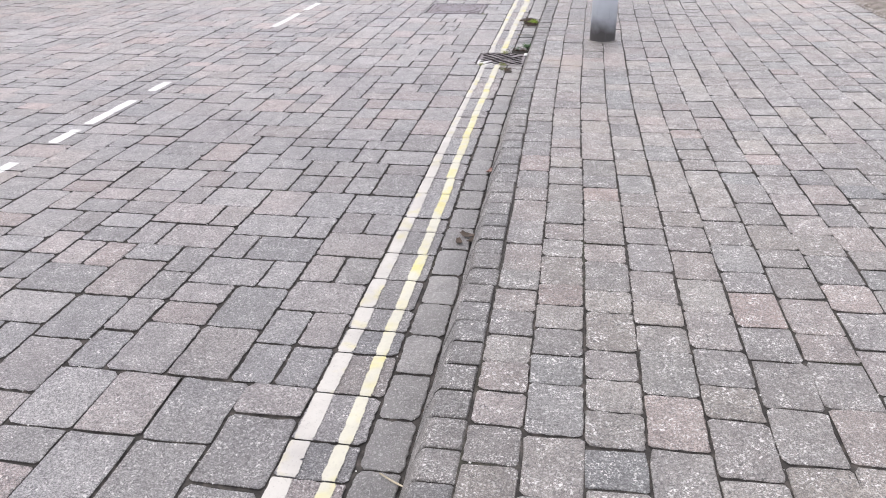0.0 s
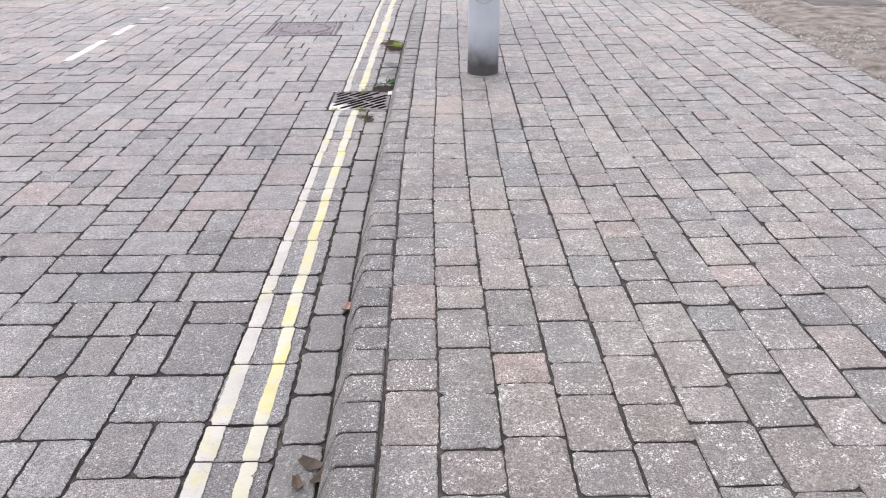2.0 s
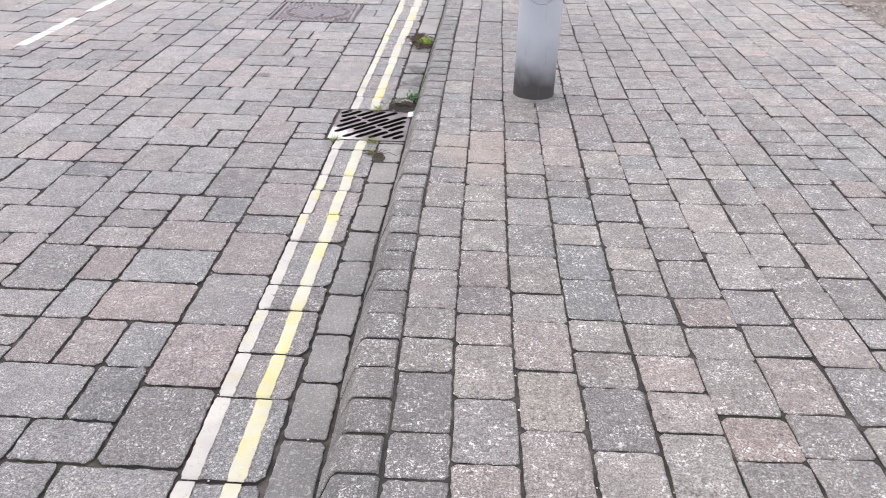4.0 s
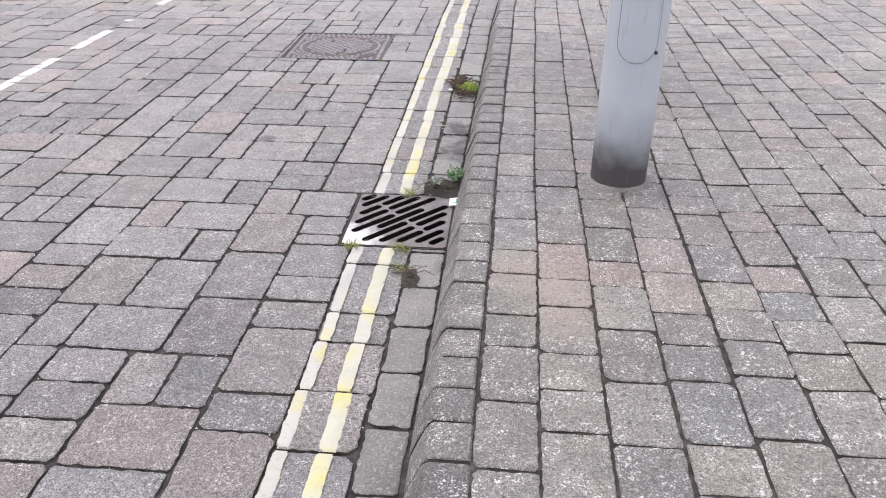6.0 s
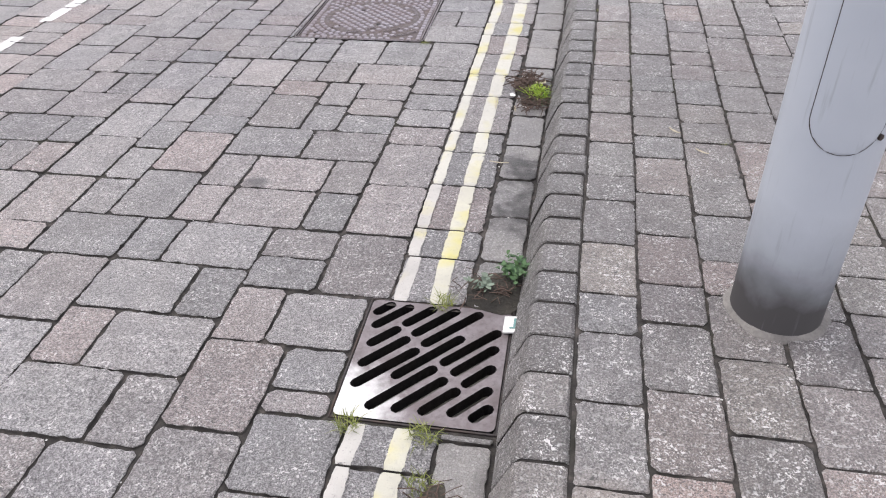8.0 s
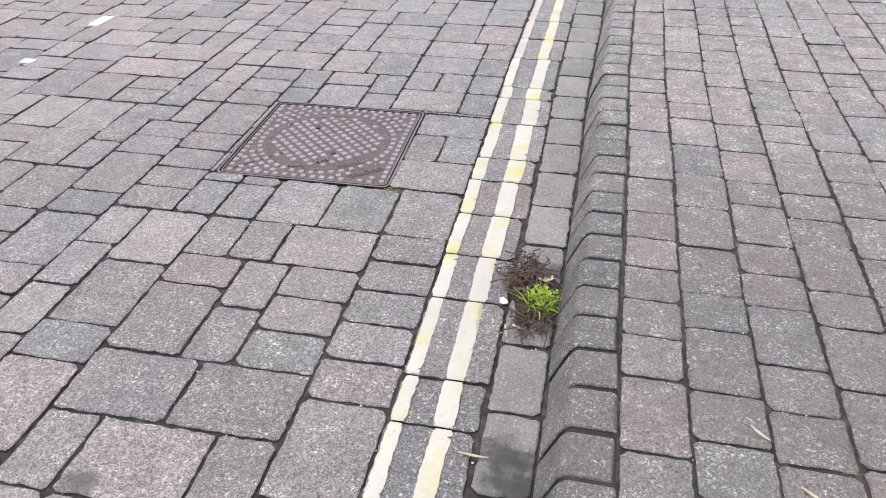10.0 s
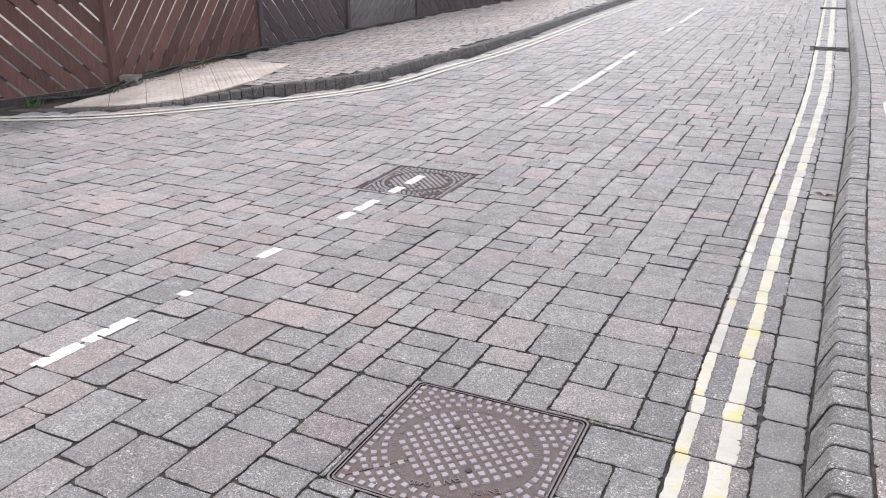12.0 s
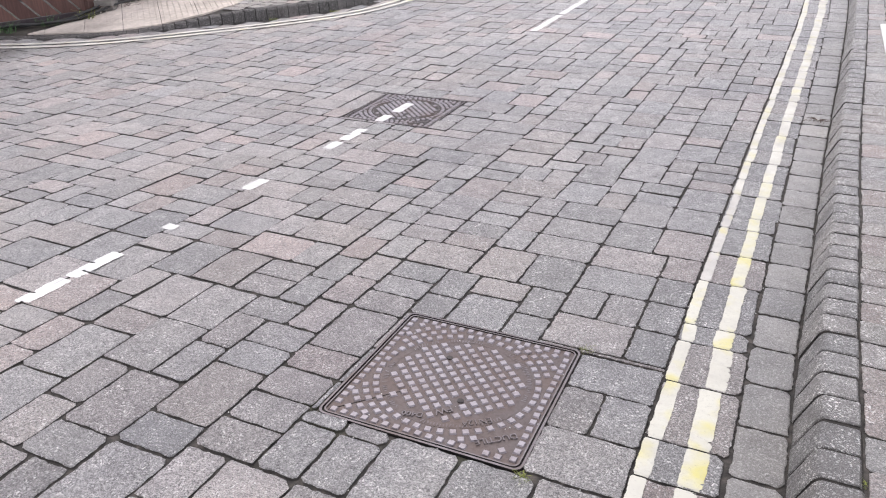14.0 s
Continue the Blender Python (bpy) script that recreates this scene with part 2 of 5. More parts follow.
mat_pale_slab = plain("pale_concrete_cover", (0.33, 0.33, 0.33), (0.46, 0.46, 0.455), 5, 0.8)
mat_white_frame = plain("white_painted_frame", (0.55, 0.55, 0.54), (0.68, 0.68, 0.66), 9, 0.6)
mat_twig = plain("dead_twig", (0.05, 0.032, 0.026), (0.15, 0.10, 0.075), 40, 0.9)
mat_straw = plain("pale_straw", (0.40, 0.35, 0.25), (0.56, 0.50, 0.38), 30, 0.85)
mat_litter = plain("white_litter", (0.66, 0.65, 0.62), (0.80, 0.79, 0.77), 30, 0.7)
mat_red_scrap = plain("faded_red_wrapper", (0.20, 0.075, 0.062), (0.36, 0.24, 0.20), 45, 0.6)
mat_rust_moss = plain("rust_brown_moss", (0.09, 0.05, 0.03), (0.17, 0.095, 0.05), 40, 0.95)
mat_dead_leaf = plain("dead_leaf", (0.035, 0.028, 0.022), (0.10, 0.07, 0.05), 40, 0.8)


def leaf_material(name, a, b):
    m = Mat(name, 0.6)
    c = m.ramp(m.piece(), (0.0, a), (1.0, b))
    c = m.mix(0.35, c, m.mix(1.0, c, m.ramp(m.noise(90, 2), (0.3, 0.6), (0.7, 1.4)), "MULTIPLY"))
    m.bsdf.inputs["Transmission Weight"].default_value = 0.0
    return m.done(c)


mat_weed = leaf_material("weed_green", (0.035, 0.09, 0.03), (0.09, 0.17, 0.06))
mat_weed_bright = leaf_material("weed_yellow_green", (0.16, 0.28, 0.015), (0.32, 0.42, 0.03))
mat_moss = leaf_material("moss_green", (0.12, 0.15, 0.03), (0.26, 0.28, 0.07))
mat_weed_grey = leaf_material("weed_grey_green", (0.12, 0.16, 0.12), (0.22, 0.27, 0.2))
mat_grass_dry = leaf_material("dry_grass", (0.22, 0.20, 0.10), (0.42, 0.38, 0.20))


def pole_material():
    """Grey painted steel; splashed dirt with a ragged edge at the foot."""
    m = Mat("grey_paint_steel", 0.42)
    c = m.ramp(m.noise(3, 3), (0.3, (0.40, 0.43, 0.475)), (0.7, (0.46, 0.49, 0.53)))
    tc = m.tree.nodes.new("ShaderNodeTexCoord")
    sep = m.tree.nodes.new("ShaderNodeSeparateXYZ")
    m.tree.links.new(tc.outputs["Object"], sep.inputs[0])
    h = m.math("ADD", sep.outputs["Z"], m.math("MULTIPLY", m.noise(9, 4), -0.14))
    splash = m.ramp(h, (0.0, 0.96), (0.06, 0.72), (0.14, 0.30), (0.27, 0.0))
    c = m.mix(splash, c, (0.045, 0.04, 0.038))
    streak = m.tree.nodes.new("ShaderNodeMapping")
    m.tree.links.new(tc.outputs["Object"], streak.inputs["Vector"])
    streak.inputs["Scale"].default_value = (1, 1, 0.07)
    c = m.mix(m.ramp(m.noise(70, 3, 0.6, streak.outputs[0]), (0.60, 0.0), (0.72, 0.28)), c, (0.16, 0.16, 0.165))
    m.bump(m.noise(120, 2), 0.12, 0.002)
    return m.done(c, m.math("ADD", 0.38, m.math("MULTIPLY", splash, 0.5)))


mat_pole = pole_material()


def wood_material(name, a, b):
    m = Mat(name, 0.8)
    tc = m.tree.nodes.new("ShaderNodeTexCoord")
    mp = m.tree.nodes.new("ShaderNodeMapping")
    m.tree.links.new(tc.outputs["Object"], mp.inputs["Vector"])
    mp.inputs["Scale"].default_value = (1, 1, 0.08)
    c = m.ramp(m.piece(), (0.0, a), (1.0, b))
    g = m.ramp(m.noise(60, 4, 0.6, mp.outputs[0]), (0.3, 0.6), (0.7, 1.35))
    c = m.mix(0.7, c, m.mix(1.0, c, g, "MULTIPLY"))
    c = m.mix(m.ramp(m.noise(2.2, 3), (0.5, 0.0), (0.75, 0.4)), c, (0.095, 0.066, 0.057))
    m.bump(g, 0.3, 0.003)
    return m.done(c)


mat_fence_red = wood_material("red_brown_boards", (0.060, 0.028, 0.024), (0.132, 0.068, 0.056))
mat_fence_dark = wood_material("dark_brown_boards", (0.04, 0.029, 0.033), (0.078, 0.058, 0.062))
mat_fence_grey = wood_material("weathered_grey_boards", (0.085, 0.078, 0.08), (0.14, 0.128, 0.13))


# ---- the lie of the land ----
def rise(y):
    """Height of the road: level, then a slope of six in a hundred."""
    y = min(y, 45.0)
    if y < 11:
        return 0.0
    return 0.062 * (y - 11) ** 2 / 4 if y < 13 else 0.062 * (y - 12)


def smooth(a, b, x):
    k = min(1.0, max(0.0, (x - a) / (b - a)))
    return k * k * (3 - 2 * k)


def line_x(v):
    """x of the outer yellow line's far edge, which the whole street follows."""
    return 0.285 + 0.0515 * v + 0.17 * smooth(10, 18, v)


def lean(v):
    return 0.0515


def between(knots, v):
    """A value that glides from knot to knot."""
    if v <= knots[0][0]:
        return knots[0][1]
    for (a, p), (b, q) in zip(knots, knots[1:]):
        if v <= b:
            return p + (q - p) * smooth(a, b, v)
    return knots[-1][1]


KERB_BOW = [(3.0, 0.0), (5.4, -0.025), (7.0, -0.012), (8.2, 0.005), (9.6, 0.032), (11.4, 0.066), (14.5, 0.085), (18.0, 0.10)]


def bow(u, v):
    """The kerb and pavement stray a little from the yellow lines."""
    return between(KERB_BOW, v) * min(1.0, max(0.0, (u - 0.10) / 0.22))


def plan(u, v):
    """From (across, along) the street to x and y."""
    return line_x(v) + u + bow(u, v), v - lean(v) * u


def across(x, y):
    u, v = x - line_x(y), y
    for _ in range(12):
        v = y + lean(v) * u
        u = x - line_x(v) - bow(u, v)
    return u, v


FOOT, BACK, EDGE = 0.345, 0.508, 3.245      # kerb's foot and back, pavement's far joint, as distances across
KERB_H = 0.125


def walk_z(u, v):
    x, y = plan(u, v)
    return rise(y) + KERB_H + 0.027 * max(0.0, u - BACK)


# ---- building helpers ----
def link_mesh(name, verts, faces, material, parent=None, label="", smooth_faces=None):
    me = bpy.data.meshes.new(name)
    me.from_pydata([tuple(v) for v in verts], [], faces)
    me.materials.append(material)
    if smooth_faces is not None:
        me.polygons.foreach_set("use_smooth", smooth_faces)
    me.update()
    ob = new(name, me)
    if parent:
        ob.parent = parent
    if label:
        ob["label"] = label
    return ob


def part(name, bm, material, parent=None, label="", shade=False):
    me = bpy.data.meshes.new(name)
    bmesh.ops.recalc_face_normals(bm, faces=bm.faces)
    for f in bm.faces:
        f.smooth = shade
    bm.to_mesh(me)
    bm.free()
    me.materials.append(material)
    ob = new(name, me)
    if parent:
        ob.parent = parent
    if label:
        ob["label"] = label
    return ob


def box(bm, x0, y0, z0, x1, y1, z1, bevel=0.0):
    r = bmesh.ops.create_cube(bm, size=1.0, matrix=Matrix.Translation(((x0 + x1) / 2, (y0 + y1) / 2, (z0 + z1) / 2)) @ Matrix.Diagonal((x1 - x0, y1 - y0, z1 - z0, 1)))
    if bevel:
        es = {e for v in r["verts"] for e in v.link_edges}
        bmesh.ops.bevel(bm, geom=list(es), offset=bevel, segments=2, affect="EDGES", profile=0.5)


def empty(name, m=None):
    ob = new(name)
    ob.empty_display_size = 0.1
    if m is not None:
        ob.matrix_basis = m
    return ob


def block_shape(w, l, rng, round_by=0.010, edge=0.0042, rag=0.0048, fine=False):
    """One tumbled block about its centre, top at 0: verts, faces, smooth flags."""
    hw, hl = w / 2, l / 2
    round_by = min(round_by, hw * 0.4, hl * 0.4)
    edge = min(edge, hw * 0.5, hl * 0.5)
    rag = min(rag, hw * 0.1, hl * 0.1)
    k = [round_by * rng.uniform(0.35, 1.9) for _ in range(4)]
    t = [rng.uniform(-0.5, 0.5) for _ in range(4)]
    ring = [(-hw + k[0], -hl), (hw * t[0], -hl - rng.uniform(-0.6, 0.5) * rag), (hw - k[1], -hl), (hw, -hl + k[1]), (hw + rng.uniform(-0.6, 0.5) * rag, hl * t[1]), (hw, hl - k[2]),
            (hw - k[2], hl), (hw * t[2], hl + rng.uniform(-0.6, 0.5) * rag), (-hw + k[3], hl), (-hw, hl - k[3]), (-hw - rng.uniform(-0.6, 0.5) * rag, hl * t[3]), (-hw, -hl + k[0])]
    if fine:                               # chipped arrises
        full = []
        for (x0, y0), (x1, y1) in zip(ring, ring[1:] + ring[:1]):
            full.append((x0, y0))
            gap = math.hypot(x1 - x0, y1 - y0)
            for q in range(1, int(gap / 0.016)):
                t_ = q / int(gap / 0.016)
                bite = rng.uniform(0.0, 0.02) if rng.random() < 0.16 else 0.0
                full.append(((x0 + (x1 - x0) * t_) * (1 - bite), (y0 + (y1 - y0) * t_) * (1 - bite)))
        ring = full
        rag *= 0.55
    ring = [(x + rng.uniform(-rag, rag), y + rng.uniform(-rag, rag)) for x, y in ring]
    n = len(ring)
    verts = [(x, y, -0.018) for x, y in ring]
    rims = [edge * rng.uniform(0.5, 1.5) for _ in ring]
    for inset, low in ((0.25, 0.0024), (1.0, 0.0)):
        for (x, y), e in zip(ring, rims):
            verts.append((x * (1 - inset * e / hw), y * (1 - inset * e / hl), rng.uniform(-0.0008, 0.0008) - low))
    faces = [tuple(range(2 * n, 3 * n))]
    for k in (n, 0):                       # the arris, then the soiled side
        faces += [(k + i, k + (i + 1) % n, k + n + (i + 1) % n, k + n + i) for i in range(n)]
    return verts, faces, [False] + [True] * (2 * n)


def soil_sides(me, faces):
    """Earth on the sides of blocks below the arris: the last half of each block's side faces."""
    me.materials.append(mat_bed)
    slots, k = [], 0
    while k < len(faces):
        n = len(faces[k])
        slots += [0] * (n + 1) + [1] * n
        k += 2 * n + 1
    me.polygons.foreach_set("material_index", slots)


SHAPES = {}


def shared_block(w, l, rng, material, name, kinds=5, **kw):
    """A mesh for that size, out of a few that alike blocks share."""
    key = (name, round(w, 3), round(l, 3), rng.randrange(kinds))
    if key not in SHAPES:
        v, f, s = block_shape(w, l, random.Random(str(key)), fine=True, **kw)
        me = bpy.data.meshes.new(name)
        me.from_pydata(v, [], f)
        me.polygons.foreach_set("use_smooth", s)
        me.materials.append(material)
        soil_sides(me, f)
        SHAPES[key] = me
    return SHAPES[key]


class Heap:
    """Many blocks joined into one mesh."""

    def __init__(self):
        self.v, self.f, self.s = [], [], []

    def add(self, verts, faces, flags):
        k = len(self.v)
        self.v += verts
        self.f += [tuple(i + k for i in f) for f in faces]
        self.s += flags

    def out(self, name, material, parent=None, label="", category=""):
        ob = link_mesh(name, self.v, self.f, material, parent, "", self.s)
        if name == "paving_blocks":
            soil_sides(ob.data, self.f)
        return tagged(ob, label, category, "", "stuff")


def lay(u, v, w, l, high, rng, parent, material, name, heap=None, gap=0.0064, tip=0.005, **kw):
    """One block with its middle at (u, v): an object, or joined to a heap."""
    if heap is None:                       # a stone's true width where the kerb strays
        b0, b1 = bow(u - w / 2, v), bow(u + w / 2, v)
        w, u = w + b1 - b0, u + (b0 + b1) / 2 - bow(u, v)
    w, l = w - gap, l - gap - (0.0015 if heap is not None else 0.0)
    if w < 0.011 or l < 0.011:
        return
    dz = rng.uniform(-0.0025, 0.0025)
    if heap is None:
        ob = new(name, shared_block(w, l, rng, material, name, **kw))
        x, y = plan(u, v)
        tilt = (rise(y + 0.05) - rise(y - 0.05)) / 0.1
        ob.matrix_basis = Matrix.LocRotScale((x, y, high(u, v) + dz), Euler((math.atan(tilt) + rng.uniform(-tip, tip), rng.uniform(-tip, tip), -math.atan(plan(u, v + 0.5)[0] - plan(u, v - 0.5)[0]) + rng.uniform(-0.009, 0.009))), None)
        ob.parent = parent
        return ob
    verts, faces, flags = block_shape(w, l, rng, **kw)
    a, b = rng.uniform(-tip, tip), rng.uniform(-tip, tip)
    made = []
    for px, py, pz in verts:
        x, y = plan(u + px, v + py)
        made.append((x, y, high(u + px, v + py) + pz + dz + a * px + b * py))
    heap.add(made, faces, flags)


def strip(name, u0, u1, v0, v1, high, material, du=2.0, dv=0.5, label="", category="", drop=0.0):
    """A sheet that follows the street."""
    nu, nv = max(1, round((u1 - u0) / du)), max(1, round((v1 - v0) / dv))
    vs, fs = [], []
    for j in range(nv + 1):
        for i in range(nu + 1):
            u, v = u0 + (u1 - u0) * i / nu, v0 + (v1 - v0) * j / nv
            x, y = plan(u, v)
            vs.append((x, y, high(u, v) - drop))
    for j in range(nv):
        for i in range(nu):
            k = j * (nu + 1) + i
            fs.append((k, k + 1, k + nu + 2, k + nu + 1))
    ob = link_mesh(name, vs, fs, material)
    return tagged(ob, label, category, "", "structure")


def road_z(u, v):
    return rise(plan(u, v)[1])


def cut(rects, hole):
    """Rectangles (u0, v0, u1, v1) with a rectangular hole taken out."""
    out = []
    a0, b0, a1, b1 = hole
    for u0, v0, u1, v1 in rects:
        if u1 <= a0 or u0 >= a1 or v1 <= b0 or v0 >= b1:
            out.append((u0, v0, u1, v1))
            continue
        if v0 < b0:
            out.append((u0, v0, u1, b0))
        if v1 > b1:
            out.append((u0, b1, u1, v1))
        m0, m1 = max(v0, b0), min(v1, b1)
        if u0 < a0:
            out.append((u0, m0, a0, m1))
        if u1 > a1:
            out.append((a1, m0, u1, m1))
    return [r for r in out if r[2] - r[0] > 0.02 and r[3] - r[1] > 0.02]


# ---- plan of the fixed things ----
GULLY = (-0.072, 6.758, 0.346, 7.198)
mu, mv = across(0.140, 9.495)
nu_, nv_ = across(-1.40, 12.46)
HALF = 0.3305
COVER_A = (mu - HALF, mv - HALF, mu + HALF, mv + HALF)
COVER_B = (nu_ - HALF, nv_ - HALF, nu_ + HALF, nv_ + HALF)
fu, fv = across(1.66, 20.1)
GULLY_B = (-0.070, fv - 0.21, 0.340, fv + 0.21)
GULLY_C = (-0.070, 25.95, 0.340, 26.35)
HOLES = [GULLY, COVER_A, COVER_B, GULLY_B, GULLY_C]
POLE_X, POLE_Y, POLE_R = 1.620, 7.090, 0.106
V0, V1 = -3.0, 34.0


def spline(points, step=0.05):
    """A smooth line through a few points, in even steps."""
    p = [Vector(q) for q in points]
    p = [2 * p[0] - p[1]] + p + [2 * p[-1] - p[-2]]
    fine = []
    for i in range(1, len(p) - 2):
        for k in range(20):
            t = k / 20
            a, b, c, d = p[i - 1:i + 3]
            fine.append(0.5 * (2 * b + (c - a) * t + (2 * a - 5 * b + 4 * c - d) * t * t + (3 * b - a - 3 * c + d) * t ** 3))
    fine.append(p[-2])
    out, left = [fine[0]], step
    for a, b in zip(fine, fine[1:]):
        d = (b - a).length
        while d >= left:
            a = a + (b - a) * (left / d)
            out.append(a)
            d = (b - a).length
            left = step
        left -= d
    return out


FAR_KERB = spline([(-12.5, 11.2), (-9.0, 12.35), (-6.76, 13.16), (-5.61, 13.66), (-4.73, 14.42), (-4.01, 15.21), (-3.62, 15.9), (-3.40, 17.17), (-3.12, 18.65), (-2.91, 21.0), (-2.72, 24.2), (-2.2, 30.0), (-1.7, 34.0)], 0.125)


def beyond_far_kerb(x, y, more=0.0):
    """Whether the place lies on the far pavement."""
    best, side = 1e9, 0
    for a, b in zip(FAR_KERB[::2], FAR_KERB[2::2]):
        d = (x - a.x) ** 2 + (y - a.y) ** 2
        if d < best:
            best = d
            side = (b.x - a.x) * (y - a.y) - (b.y - a.y) * (x - a.x)
    return side > 0 and best > more * more


def far_height(y):
    """The far kerb's height above the road: dropped at the crossing."""
    return 0.012 + 0.108 * smooth(13.75, 14.9, y)


# ---- ground, beds of the road and pavements ----
def make_ground():
    vs, fs = [], []
    ys = [-400, -60, -20, -4, 4, 8, 10.5] + [11 + 0.25 * i for i in range(9)] + [14, 20, 28, 36, 45, 60, 120, 500]
    xs = [-400, -40, -14, -4, 6, 16, 40, 400]
    for y in ys:
        for x in xs:
            vs.append((x, y, rise(y) - 0.09))
    n = len(xs)
    for j in range(len(ys) - 1):
        for i in range(n - 1):
            fs.append((j * n + i, j * n + i + 1, (j + 1) * n + i + 1, (j + 1) * n + i))
    tagged(link_mesh("ground", vs, fs, mat_ground), "bare ground that carries the street", "ground", "", "structure")


def holed_strip(name, u0, u1, holes, high, material, label, category, drop):
    """A bed under blocks, left open over the gully's pit."""
    rects = [(u0, V0, u1, V1)]
    for h in holes:
        rects = cut(rects, h)
    vs, fs = [], []
    for a0, b0, a1, b1 in rects:
        nv = max(1, round((b1 - b0) / 0.25))
        nu = max(1, round((a1 - a0) / 1.5))
        k = len(vs)
        for j in range(nv + 1):
            for i in range(nu + 1):
                u, v = a0 + (a1 - a0) * i / nu, b0 + (b1 - b0) * j / nv
                x, y = plan(u, v)
                vs.append((x, y, high(u, v) - drop))
        for j in range(nv):
            for i in range(nu):
                q = k + j * (nu + 1) + i
                fs.append((q, q + 1, q + nu + 2, q + nu + 1))
    return tagged(link_mesh(name, vs, fs, material), label, category, "", "structure")


make_ground()
PITS = [tuple(h[i] + d for i, d in enumerate((0.012, 0.012, -0.012, -0.012))) for h in (GULLY, GULLY_B, GULLY_C)]
road = holed_strip("road", -13.0, 0.0, PITS, road_z, mat_bed, "grey tumbled concrete block road with dark joints", "road", 0.0085)
channel = holed_strip("road_edge_course", 0.004, FOOT + 0.05, PITS, road_z, mat_bed, "block channel course along the foot of the kerb", "gutter", 0.009)
pavement = strip("pavement", BACK - 0.004, EDGE + 0.24, V0, V1, walk_z, mat_bed, 1.0, 0.25, "grey and buff block pavement laid in long columns", "pavement", 0.006)


# ---- gully grates ----
def rounded_square(half, r, n=6):
    pts = []
    for q, (sx, sy) in enumerate(((1, 1), (-1, 1), (-1, -1), (1, -1))):
        for i in range(n + 1):
            a = radians(90 * q + 90 * i / n)
            pts.append((sx * (half - r) + r * math.cos(a), sy * (half - r) + r * math.sin(a)))
    return pts


def ring_prism(bm, outer, inner, z0, z1):
    vs = [[bm.verts.new((x, y, z)) for x, y in ring] for ring, z in ((outer, z0), (outer, z1), (inner, z1), (inner, z0))]
    n = len(outer)
    for a, b in zip(vs, vs[1:]):
        for i in range(n):
            bm.faces.new((a[i], a[(i + 1) % n], b[(i + 1) % n], b[i]))


def slab_prism(bm, ring, z0, z1):
    a = [bm.verts.new((x, y, z0)) for x, y in ring]
    b = [bm.verts.new((x, y, z1)) for x, y in ring]
    bm.faces.new(b)
    n = len(ring)
    for i in range(n):
        bm.faces.new((a[i], a[(i + 1) % n], b[(i + 1) % n], b[i]))


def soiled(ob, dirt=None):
    """Tops rubbed bright; uncleaned sides coloured darker for shade (dirt: the side material)."""
    ob.data.materials.append(dirt or mat_recess_shade)
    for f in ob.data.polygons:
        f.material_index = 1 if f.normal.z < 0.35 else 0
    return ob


SLOTS = [(0.06, 0.85, 0.17, 0.96), (0.08, 0.73, 0.30, 0.95), (0.09, 0.57, 0.26, 0.74), (0.08, 0.40, 0.34, 0.66), (0.08, 0.24, 0.42, 0.57), (0.28, 0.77, 0.46, 0.95),
         (0.36, 0.69, 0.62, 0.95), (0.44, 0.61, 0.78, 0.94), (0.31, 0.33, 0.69, 0.71), (0.59, 0.47, 0.92, 0.79), (0.67, 0.40, 0.92, 0.65), (0.75, 0.32, 0.92, 0.49),
         (0.21, 0.09, 0.56, 0.44), (0.37, 0.09, 0.64, 0.36), (0.53, 0.09, 0.73, 0.29), (0.70, 0.10, 0.92, 0.32), (0.83, 0.08, 0.94, 0.19)]


